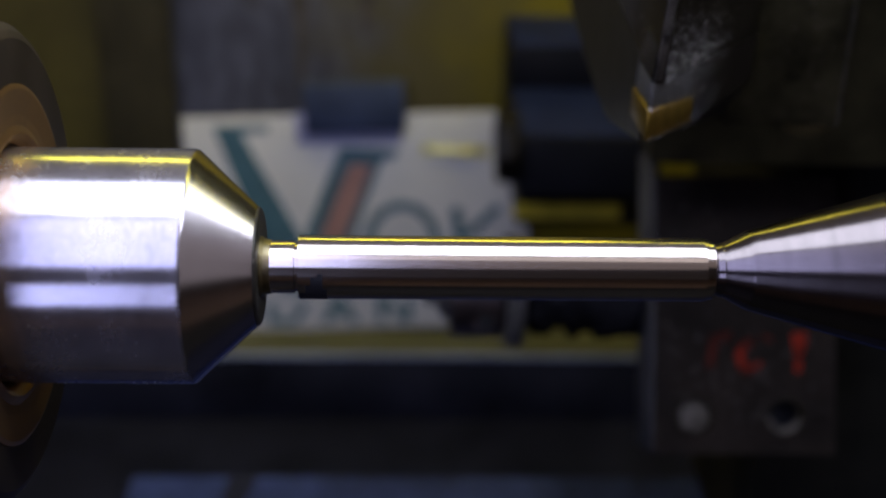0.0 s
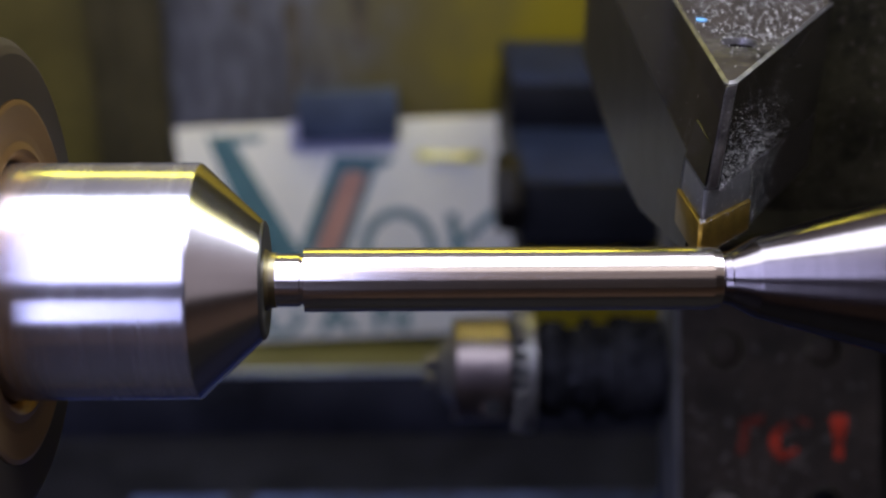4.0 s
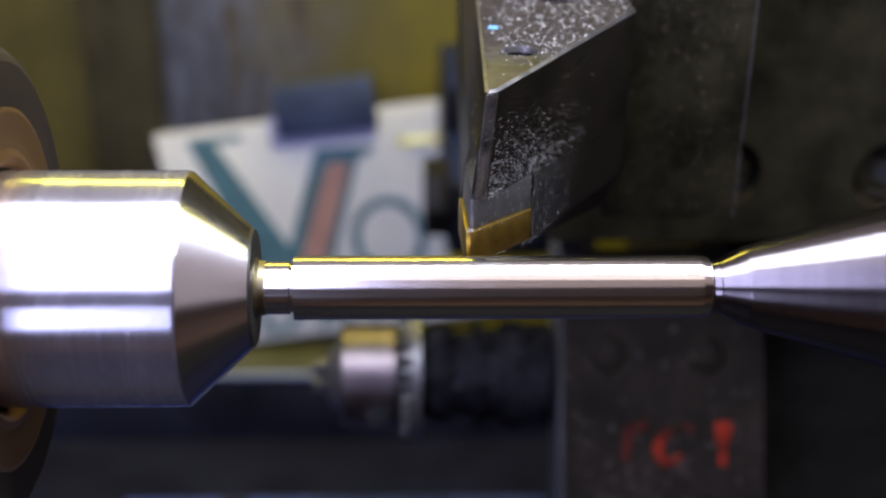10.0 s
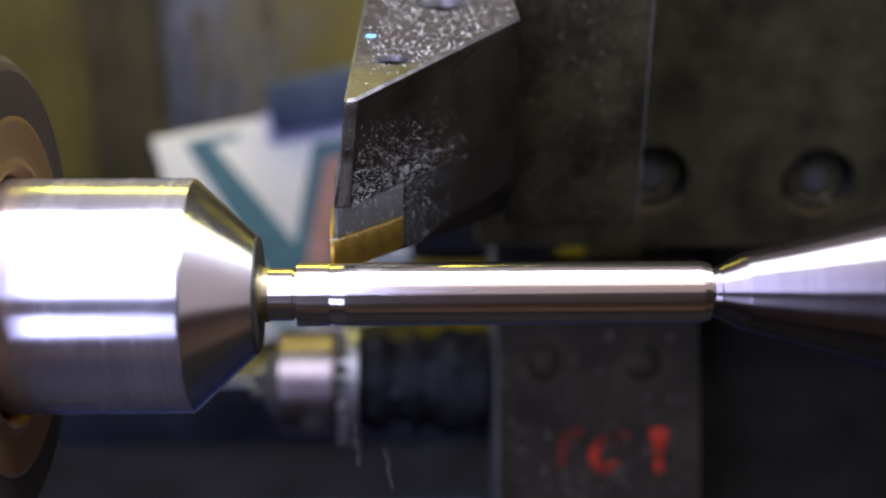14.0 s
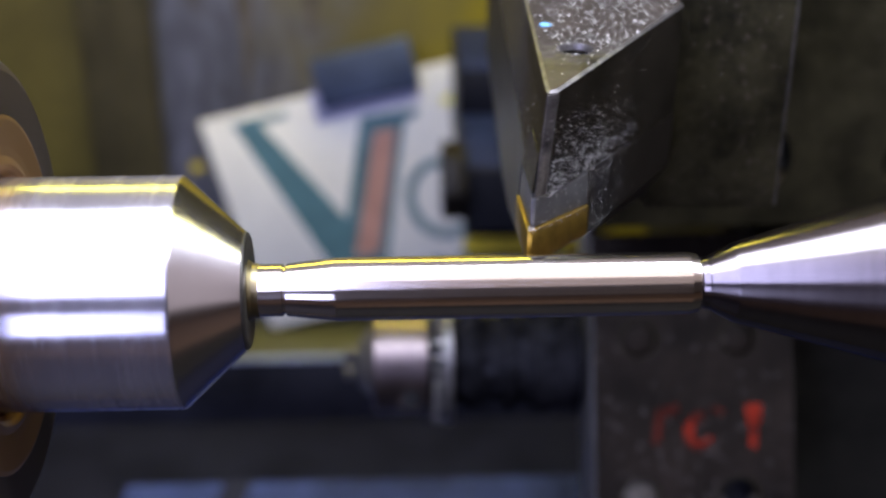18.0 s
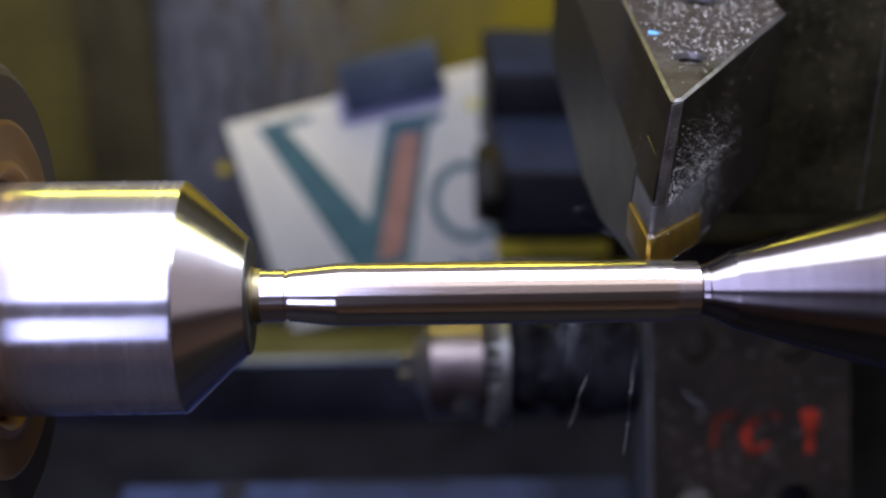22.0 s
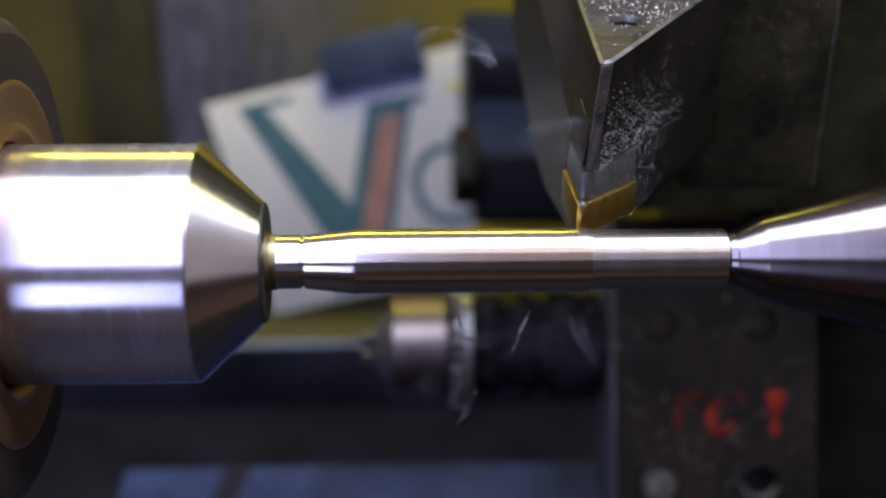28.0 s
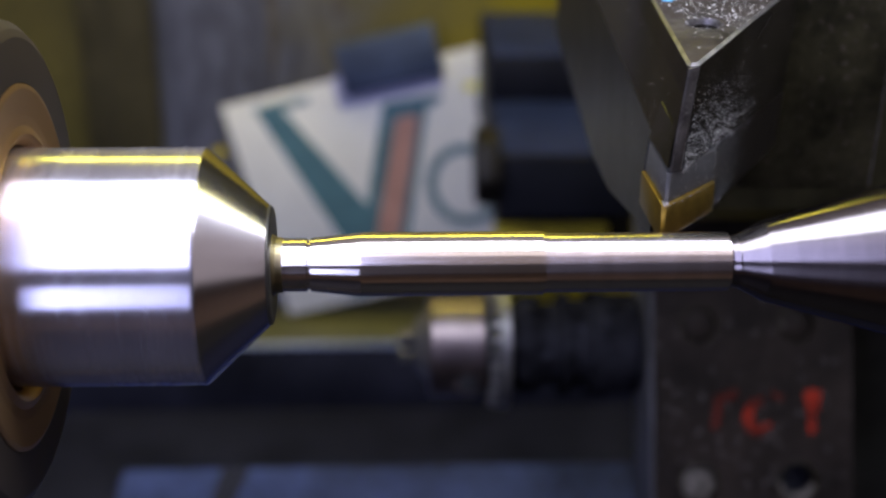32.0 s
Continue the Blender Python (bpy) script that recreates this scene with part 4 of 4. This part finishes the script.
def build_sign():
    """Drawn from its top corner: x along the top edge, z up."""
    s = new("printed_sign")
    s.empty_display_size = 0.01
    BASE[s] = Vector((0, 0, 0))
    tagged(s, "white plastic sheet printed with teal and salmon shapes, slid askew", "sign")
    part("sheet", box(0, 186, -1.4, 0, -131, 0, 0.3), SIGN_WHITE, s)
    f, b = -1.75, -1.41
    part("print_stroke", prism([(16.5, -5), (46, -5.5), (46, -8.5), (31, -9.5), (60.5, -74), (66, -106), (46, -106), (41, -89)], f, b, "y"), TEAL, s, "teal printed stroke")
    part("print_stroke", prism([(84, -18.5), (115, -21), (114, -24.5), (106, -27), (76, -106), (50, -106), (60.5, -74)], f - 0.12, b, "y"), TEAL, s, "teal printed stroke")
    part("print_stroke", prism([(88.5, -28), (101, -29), (73, -99), (58.5, -99)], f - 0.4, f - 0.14, "y"), SALMON, s, "salmon printed stripe")
    ring = [(116 + 18.5 * math.cos(radians(a)), -76 + 22 * math.sin(radians(a))) for a in range(-180, 181, 15)]
    part("print_ring", stroke(ring, 5.2, f, b), TEAL, s, "teal printed ring")
    part("print_stroke", stroke([(146, -56), (150, -92)], 6, f, b), TEAL, s, "teal printed stroke")
    part("print_stroke", stroke([(151, -74), (170, -56)], 5, f, b), TEAL, s, "teal printed stroke")
    for pts in ([(40, -113), (40, -126)], [(40, -126), (52, -125), (58, -118), (56, -112)], [(70, -127), (78, -110)], [(78, -110), (88, -127)], [(74, -121), (84, -121)], [(102, -127), (102, -111)], [(104, -112), (116, -126)], [(118, -127), (118, -111)]):
        part("print_bar", stroke(pts, 4.2, f, b), TEAL, s)
    # Ridge added to the sheet to carry the yellow glare.
    crease = bmesh.new()
    cuts = []
    for k in range(15):
        u = k / 14
        h = 4.2 * math.sin(math.pi * u) ** 1.2 * (0.75 + 0.25 * math.sin(11 * u))
        x, z = 128 + 36 * u, -19.5 - 2.5 * u
        cuts.append([crease.verts.new((x, -1.42 - d * h, z - w)) for w, d in ((-1.5, 0), (0.0, 0.35), (1.4, 0.75), (2.6, 1.0), (3.4, 0.55), (4.2, 0))])
    for a, b2 in zip(cuts, cuts[1:]):
        for k in range(5):
            crease.faces.new((a[k], a[k + 1], b2[k + 1], b2[k]))
    part("glare_ridge", crease, GLARE_YELLOW, s, "added ridge coloured yellow for lamp glare", smooth=80)
    m = new("bar_magnet")
    m.empty_display_size = 0.01
    BASE[m] = Vector((0, 0, 0))
    tagged(m, "blue-black block magnet holding the printed sheet", "magnet")
    part("magnet_body", box(66.5, 119.5, -10.5, -2.2, -7.3, 19.8, 1.2), MAGNET, m)
    part("backing_card", box(61, 118, -2.1, -1.8, -16.4, 2, 0.05), LAVENDER, m, "lavender backing card")
    return s, m


def build_chips():
    rng = random.Random(7)
    bm = bmesh.new()

    def fleck(p, n, size):
        u = Vector((rng.uniform(-1, 1), rng.uniform(-1, 1), rng.uniform(-1, 1))).normalized()
        a = n.cross(u).normalized()
        b = n.cross(a)
        q = Vector(p)
        k = size * 0.42
        vs = [bm.verts.new(q + v * k * rng.uniform(0.8, 1.2)) for v in (a, b, -a, -b, n, -n)]
        for f in ((0, 1, 4), (1, 2, 4), (2, 3, 4), (3, 0, 4), (1, 0, 5), (2, 1, 5), (3, 2, 5), (0, 3, 5)):
            bm.faces.new([vs[c] for c in f])

    flank = Vector((38.6, -23.85, 0)).normalized()

    def on_flank(along, z):
        k = (z - 9.1) / 14.4
        return (16.75 - 0.9 * (1 - k) + 23.85 * along + 0.03, 8.6 - 0.3 * (1 - k) + 38.6 * along - 0.03, z)

    for _ in range(1700):                      # flank of the holder, thick over the shim
        along, z = abs(rng.gauss(0.10, 0.27)), 8.4 + abs(rng.gauss(0, 4.4))
        if 0.0 < along < 0.8 and z < 22.5 and rng.random() < 1.1 - along:
            fleck(on_flank(along, z), flank, rng.uniform(0.05, 0.12) * rng.choice((1, 1, 1, 1, 1.9)))
    for _ in range(1150):                      # beside the insert
        along, z = 0.27 + abs(rng.gauss(0, 0.16)), rng.uniform(-3.5, 10)
        if along < 0.75:
            fleck(on_flank(along, z), flank, rng.uniform(0.05, 0.13) * rng.choice((1, 1, 1, 1.7)))
    for _ in range(2600):                      # top face
        y = rng.uniform(12, 80)
        x = rng.uniform(16.4, min(40.2, 16.4 + (y - 8.9) * 0.615))
        if any(math.hypot(x - hx, y - hy) < hr for hx, hy, hr in ((21.0, 25.4, 2.1), (29.0, 55.5, 4.1))):
            continue
        dense = min(1, max(0.04, (y - 17) / 16)) * min(1, max(0.12, (x - 16.8) / 4))
        if rng.random() < dense:
            fleck((x, y, 23.52), Vector((0, 0, 1)), rng.uniform(0.08, 0.26) * rng.choice((1, 1, 1, 1.9)))
    for _ in range(650):                       # clamp block of the tool post
        fleck((rng.uniform(43, 65), 68.6, rng.gauss(22, 22) if rng.random() < 0.8 else rng.uniform(-20, 58)), Vector((0, -1, 0)), rng.uniform(0.05, 0.13))
    for _ in range(110):                       # left side
        y, z = rng.uniform(9, 70), rng.uniform(2, 20)
        fleck((13.85 + (z - 9.1) * 0.09 + 0.026 * (y - 8.7), y, z), Vector((-1, 0, 0)), rng.uniform(0.05, 0.13))
    for _ in range(26):                        # edge of the insert
        fleck((13.2 + rng.uniform(-0.1, 0.7), 5.6 + rng.uniform(0, 1.4), 5.15), Vector((0, -0.4, 0.9)).normalized(), rng.uniform(0.1, 0.3))
    for _ in range(60):                        # lower and upper edges of the insert
        u, up = rng.random() ** 1.6, rng.random() < 0.6
        fleck((13.6 + 8.9 * u, 5.5 + 10.5 * u - 0.05, (0.2 - 0.6 * u if up else 5.0 - 1.4 * u) + rng.gauss(0, 0.2)), Vector((0.76, -0.65, 0)), rng.uniform(0.06, 0.2))
    return single("metal_chips", bm, CHIP, (28, 40, 0), "fine bright steel chips dusted over the tool holder", "metal chips", kind="stuff", smooth=0)


def smoke_material(name, dense, scale):
    m = bpy.data.materials.new(name)
    m.use_nodes = True
    nt = m.node_tree
    nt.nodes.clear()
    out = nt.nodes.new("ShaderNodeOutputMaterial")
    mix = nt.nodes.new("ShaderNodeMixShader")
    clear = nt.nodes.new("ShaderNodeBsdfTransparent")
    veil = nt.nodes.new("ShaderNodeBsdfDiffuse")
    veil.inputs[0].default_value = (0.75, 0.76, 0.82, 1)
    co = nt.nodes.new("ShaderNodeTexCoord")
    n = nt.nodes.new("ShaderNodeTexNoise")
    n.inputs["Scale"].default_value, n.inputs["Detail"].default_value = scale, 3
    rng = nt.nodes.new("ShaderNodeMapRange")
    rng.inputs["From Min"].default_value, rng.inputs["From Max"].default_value = 0.42, 0.75
    rng.inputs["To Min"].default_value, rng.inputs["To Max"].default_value = 0.0, dense
    nt.links.new(co.outputs["Object"], n.inputs["Vector"])
    nt.links.new(n.outputs["Fac"], rng.inputs["Value"])
    nt.links.new(rng.outputs[0], mix.inputs[0])
    nt.links.new(clear.outputs[0], mix.inputs[1])
    nt.links.new(veil.outputs[0], mix.inputs[2])
    nt.links.new(mix.outputs[0], out.inputs[0])
    return m


def build_smoke():
    """Curled thin veils of smoke from the cut, each a rigid piece that drifts."""
    strand_mat = smoke_material("thin_smoke_strand", 0.055, 320)
    veil_mat = smoke_material("thin_smoke_veil", 0.031, 170)
    rng = random.Random(11)
    made = []
    lab = "thin grey curl of smoke drifting from the cut"
    for w in range(14):
        turns, size = rng.uniform(0.22, 0.6), rng.uniform(8, 16)
        lean, flat, start = rng.uniform(-0.6, 0.6), rng.uniform(0.5, 0.9), rng.uniform(0, 6.28)
        bend = [rng.uniform(-1, 1) for _ in range(6)]

        def point(u, off):
            a = turns * 2 * math.pi * u + start
            r = size * (0.3 + 0.7 * u) * (1 + off * 0.1) + 0.7 * bend[0] * math.sin(7 * u + 3 * bend[1] + off) + 0.3 * math.sin(17 * u + 5 * bend[2] + off * 1.7)
            return Vector((flat * r * math.cos(a) + 0.5 * bend[3] * math.sin(9 * u), 0.35 * r * math.sin(a * 0.7 + bend[4]) + off * 0.6, r * math.sin(a) + lean * 9 * u))

        def ribbon(bm, off, wide, n=40):
            rows = []
            for k in range(n):
                u = k / (n - 1)
                c, d = point(u, off), point(u, off + 1.0) - point(u, off)
                half = d.normalized() * wide * (0.15 + math.sin(math.pi * u)) / 2
                rows.append((bm.verts.new(c - half), bm.verts.new(c + half)))
            for a, b in zip(rows, rows[1:]):
                bm.faces.new((a[0], a[1], b[1], b[0]))

        ob = thing("smoke_wisp", (0, 0, 0), lab, "smoke", "smoke wisps")
        for k in range(12):
            strand = bmesh.new()
            ribbon(strand, rng.uniform(-3.6, 1.2), rng.uniform(0.06, 0.3))
            part("strand", strand, strand_mat, ob, smooth=80)
        for off, wide in ((-0.4, 2.4), (-1.2, 5.0), (0.3, 1.2), (-2.2, 3.4)):
            veil = bmesh.new()
            ribbon(veil, off, wide)
            part("veil", veil, veil_mat, ob, smooth=80)
        made.append(ob)
    return made


# second, place along and up, lean, length of each streak of slivers
FALLS = [(14.0, -5.5, -34.6, -7.5, 8.1), (14.0, -10.0, -31.2, -2.9, 6.6), (20.0, 20.4, -29.6, 21.0, 6.8), (20.0, 29.2, -23.0, 17.1, 11.2), (20.0, 37.0, -24.1, 1.6, 9.3), (21.0, 21.0, -23.4, 16.7, 11.8), (21.0, 27.5, -27.9, 17.0, 14.5), (21.0, 39.9, -16.0, -13.5, 7.5), (22.0, 23.8, -23.0, 12.2, 11.6), (22.0, 31.1, -24.7, 2.9, 18.4), (23.0, 18.1, -23.4, 20.4, 9.3), (23.0, 30.4, -18.7, 8.4, 10.3), (24.0, 44.2, -19.3, -33.9, 6.9), (24.0, 28.9, -21.8, -8.3, 5.1), (25.0, 23.0, -26.8, 4.0, 21.3), (28.0, 12.1, -17.3, 14.8, 5.7), (28.0, 4.7, -30.3, 20.8, 5.8)]


def build_falling_chips():
    """Strings of thin slivers that fly down from the cut, seen at the second given."""
    rng = random.Random(21)
    made = []
    for t, x, z, lean, long in FALLS:
        bm = bmesh.new()
        n = max(4, int(long / 1.3))
        for k in range(n):
            c = Vector((rng.gauss(0, 0.16), rng.gauss(0, 0.2), ((k + rng.uniform(0.2, 0.8)) / n - 0.5) * long))
            size, wide, turn = rng.uniform(0.3, 0.75), rng.uniform(0.05, 0.09), rng.uniform(-0.5, 0.5)
            axis, side = Vector((math.sin(turn), 0, math.cos(turn))), Vector((math.cos(turn), 0, -math.sin(turn)))
            vs = [bm.verts.new(c + q) for q in (axis * size, side * wide, Vector((0, wide, 0)), -side * wide, Vector((0, -wide, 0)), -axis * size)]
            for i in range(4):
                j = (i + 1) % 4
                bm.faces.new((vs[0], vs[1 + i], vs[1 + j]))
                bm.faces.new((vs[5], vs[1 + j], vs[1 + i]))
        made.append((single("falling_chip", bm, CHIP, (0, 0, 0), "string of thin steel slivers flying from the cut", "metal chip", "falling chips", smooth=0), t, x, z, lean))
    return made


# ---- build ----
build_setting()
CHUCK, SLEEVE, SHAFT, CENTRE, INK_MARK = build_spindle()
TURNINGS = build_turnings()
TOOL, POST, RISER = build_tool(), build_post(), build_riser()
DRILL, BLOCK, SHIELD_SHEET = build_drill_chuck(), build_rear_block(), build_shield()
SIGN, BAR_MAGNET = build_sign()
CHIPS = build_chips()
SADDLE = build_saddle()
SMOKE = build_smoke()
FALLING = build_falling_chips()


def carriage_rows():
    """Seconds, travel along the spindle and across it, millimetres."""
    return [
        (0, 21.75, 39.68), (0.5, 21.8, 39.53), (1, 21.83, 39.43), (1.5, 21.85, 39.32), (2, 21.86, 39.27), (2.5, 21.87, 22.85), (3, 21.86, 6.73),
        (3.5, 21.79, 0.11), (5.5, 18.72, -0.25), (6, 17.64, -0.39), (6.5, 16.48, -0.48), (7, 15.27, -0.29), (7.5, 11.48, -0.14), (8, 7.6, -0.03),
        (8.5, 3.85, 0.02), (9, -0, -0), (9.5, -3.84, -0.02), (10, -7.61, -0.02), (10.5, -11.42, 0.04), (11, -15.23, -0.03), (11.5, -18.98, -0.16),
        (12, -21.11, -0.35), (12.5, -22.31, -0.49), (13, -23.25, -0.49), (13.5, -24.26, -0.54), (14, -25.62, -0.58), (14.5, -26.66, -0.43), (15.2, -28.3, -0.2), (15.7, -29.3, 0.05), (16, -28.4, 0.15),
        (16.5, -21.25, 0.16), (17, -13.59, 0.21), (17.5, -5.96, 0.14), (18, 1.63, 0.01), (18.5, 9.3, -0.05), (19, 16.94, -0.2), (19.5, 21.88, -0.48),
        (20, 21.39, -0.77), (20.5, 20.37, -0.86), (21, 19.36, -0.95), (21.5, 18.26, -0.91), (22, 17.21, -0.86), (22.5, 16.2, -0.8), (23, 15.31, -0.77),
        (23.5, 14.23, -0.67), (24, 13.18, -0.6), (24.5, 12.21, -0.58), (25, 11.2, -0.52), (25.5, 10.1, -0.47), (27.5, 5.91, -0.53), (28, 5.02, -0.47),
        (28.5, 4.02, -0.42), (29, 2.93, -0.38), (29.5, 1.99, -0.29), (30, 0.92, -0.2), (30.5, -0.08, -0.06), (31, 0.27, 0.18), (31.5, 7.9, 0.22),
        (32, 15.64, 0.21),
    ]


def sign_rows():
    """Seconds, the place of the sign's top corner and its tilt."""
    return [
        (0, -124.5, -172.6, 2), (0.5, -124.6, -173, 2), (1, -124.2, -171.9, 2.1), (1.5, -124, -170.9, 2.1), (2, -124.3, -170.5, 2.2),
        (2.5, -126, -168.9, 2.2), (3, -126.7, -168.9, 2.3), (3.5, -124.6, -168.7, 2.3), (5.5, -127.2, -170.2, 3.2), (6, -128.4, -170.9, 3.4),
        (6.5, -128.8, -171.2, 4), (7, -128.3, -170.8, 4.6), (7.5, -128, -171.6, 5.2), (8, -129.8, -172.2, 5.7), (8.5, -131.5, -171.4, 6.3),
        (9, -131.5, -171.8, 6.9), (9.5, -132.5, -171, 7.3), (10, -133.1, -170.9, 7.7), (10.5, -134.5, -171.1, 8.1), (11, -134.3, -170.2, 8.5),
        (11.5, -134.3, -170.2, 8.9), (12, -134.2, -169.8, 9.2), (12.5, -134.5, -169.6, 9.6), (13, -134.4, -170.3, 10), (13.5, -135, -169.8, 10.7),
        (14, -135.7, -169, 11.3), (14.5, -136.7, -168.5, 12), (15.2, -138.2, -168.9, 13.1), (15.7, -138.9, -169.6, 13.7), (16, -138, -169.9, 13.8), (16.5, -130.8, -170.2, 13.8), (17, -122.1, -170.8, 13.8), (17.5, -115.9, -170.7, 13.8),
        (18, -106.9, -171.9, 13.8), (18.5, -100.2, -171.6, 13.8), (19, -91.5, -172.3, 13.8), (19.5, -86.9, -172.2, 13.8), (20, -87.5, -171.3, 13.8),
        (20.5, -89.2, -172.6, 13.8), (21, -90.8, -172.1, 13.8), (21.5, -91.5, -172.2, 13.8), (22, -93.2, -172.5, 13.8), (22.5, -92.9, -172, 13.8),
        (23, -93.9, -172.2, 13.8), (23.5, -95.3, -172.7, 13.8), (24, -95.5, -171.5, 13.8), (24.5, -97.3, -171.7, 13.8), (25, -98.3, -172.1, 13.8),
        (25.5, -98.7, -172, 13.8), (27.5, -104, -171.7, 13.8), (28, -104.5, -171.8, 13.8), (28.5, -106.3, -171.8, 13.8), (29, -106.1, -171.8, 13.8),
        (29.5, -108.1, -171.1, 13.8), (30, -109.1, -170.9, 13.8), (30.5, -109.1, -170.4, 13.8), (31, -110.2, -171.5, 13.8), (31.5, -101.2, -171.7, 13.8),
        (32, -94.5, -171.8, 13.8),
    ]


def spin_angle(t):
    if t < 1.2097:
        return 0.0
    if t < 1.2097 + 1 / 3:
        return 2160 * (t - 1.2097) ** 2 * 1.5
    return 2160 * (t - 1.2097 - 1 / 6)


def motions():
    rows = carriage_rows()
    for ob in (TOOL, POST, DRILL, BLOCK, CHIPS, SADDLE):
        b = BASE[ob] / 1000
        walk(ob, [(t, pose(b.x + x / 1000, b.y + y / 1000, b.z + AXIS)) for t, x, y in rows])
    b = BASE[RISER] / 1000
    walk(RISER, [(t, pose(b.x + x / 1000, b.y + y / 1000, b.z + AXIS, RISER_TILT, 0, 0)) for t, x, y in rows])
    b = BASE[SHIELD_SHEET] / 1000
    walk(SHIELD_SHEET, [(t, pose(b.x + x / 1000, b.y, b.z + AXIS)) for t, x, y in rows])
    for ob in (SIGN, BAR_MAGNET):
        walk(ob, [(t, pose(x / 1000, 0.518, z / 1000 + AXIS, 0, -a, 0)) for t, x, z, a in sign_rows()])
    times = [0.0] + [k / 30 for k in range(36, 961)]
    for ob in (CHUCK, SLEEVE, SHAFT, CENTRE):
        b = BASE[ob] / 1000
        walk(ob, [(t, pose(b.x, b.y, b.z + AXIS) @ Matrix.Rotation(radians(-spin_angle(t)), 4, "X")) for t in times])
    b = BASE[INK_MARK] / 1000
    rest = pose(b.x, 0.11, AXIS - 0.342, 85, 0, 10)
    walk(INK_MARK, [(t, pose(b.x, b.y, b.z + AXIS) @ Matrix.Rotation(radians(-spin_angle(t)), 4, "X")) for t in times if t < 14.6] + [(14.87, rest), (32.0, rest)])
    rng = random.Random(5)
    for k, ob in enumerate(SMOKE):
        t = 20.4 + 0.56 * k
        x = 13.0 + 22.0 - 2.2 * (t - 20.0)
        low = pose(x / 1000, 0.12, AXIS - 0.36)
        side = -1 if k % 3 else 0.6
        path = [(0.0, low), (t, low), (t + 0.1, pose((x + 3) / 1000, 0.006, AXIS - 0.012))]
        for step in range(1, 6):
            px = x + side * step * rng.uniform(2.5, 5.5)
            lift = (-1.0, 0.9, -0.5)[k % 3]
            pz = (4 if lift > 0 else -10) + lift * step * rng.uniform(2.5, 5)
            path.append((t + 0.1 + 0.45 * step, pose(px / 1000, (8 + 3 * step) / 1000, AXIS + pz / 1000, 0, 12 * step * (1 if k % 2 else -1), 3 * step)))
        path += [(t + 3.0, pose((x - 60) / 1000, 0.1, AXIS - 0.3, 0, 90, 30)), (32.0, pose((x - 60) / 1000, 0.1, AXIS - 0.36, 0, 90, 30))]
        walk(ob, path)
    for k, (ob, t, x, side) in enumerate(TURNINGS):
        y = 0.06 + 0.013 * (k % 7)
        home, away, rest = pose(x / 1000, 0, AXIS), pose(x / 1000 + 0.004, 0.03 + 0.02 * side, AXIS - 0.05, 60, 0, 20), pose(x / 1000 + 0.01, y + 0.04, AXIS - 0.343, 85, 0, 40)
        t = t if 0.1 < t % 1 < 0.6 else math.floor(t + 0.4) + 0.1
        walk(ob, [(0.0, home), (t, home), (t + 0.067, away), (t + 0.267, rest), (32.0, rest)])
    for ob, t, x, z, lean in FALLING:
        slope = math.tan(radians(lean))
        at = lambda drop: pose((x - slope * drop) / 1000, 0.012, AXIS + (z - drop) / 1000, 0, lean, 0)
        inside = pose(x / 1000, 0, AXIS, 0, 90, 0)
        rest = pose((x - 40) / 1000, 0.1, AXIS - 0.344, 0, 90, 20)
        walk(ob, [(0.0, inside), (t - 0.1, inside), (t - 0.033, at(-6)), (t, at(0)), (t + 0.033, at(7)), (t + 0.3, rest), (32.0, rest)])


motions()
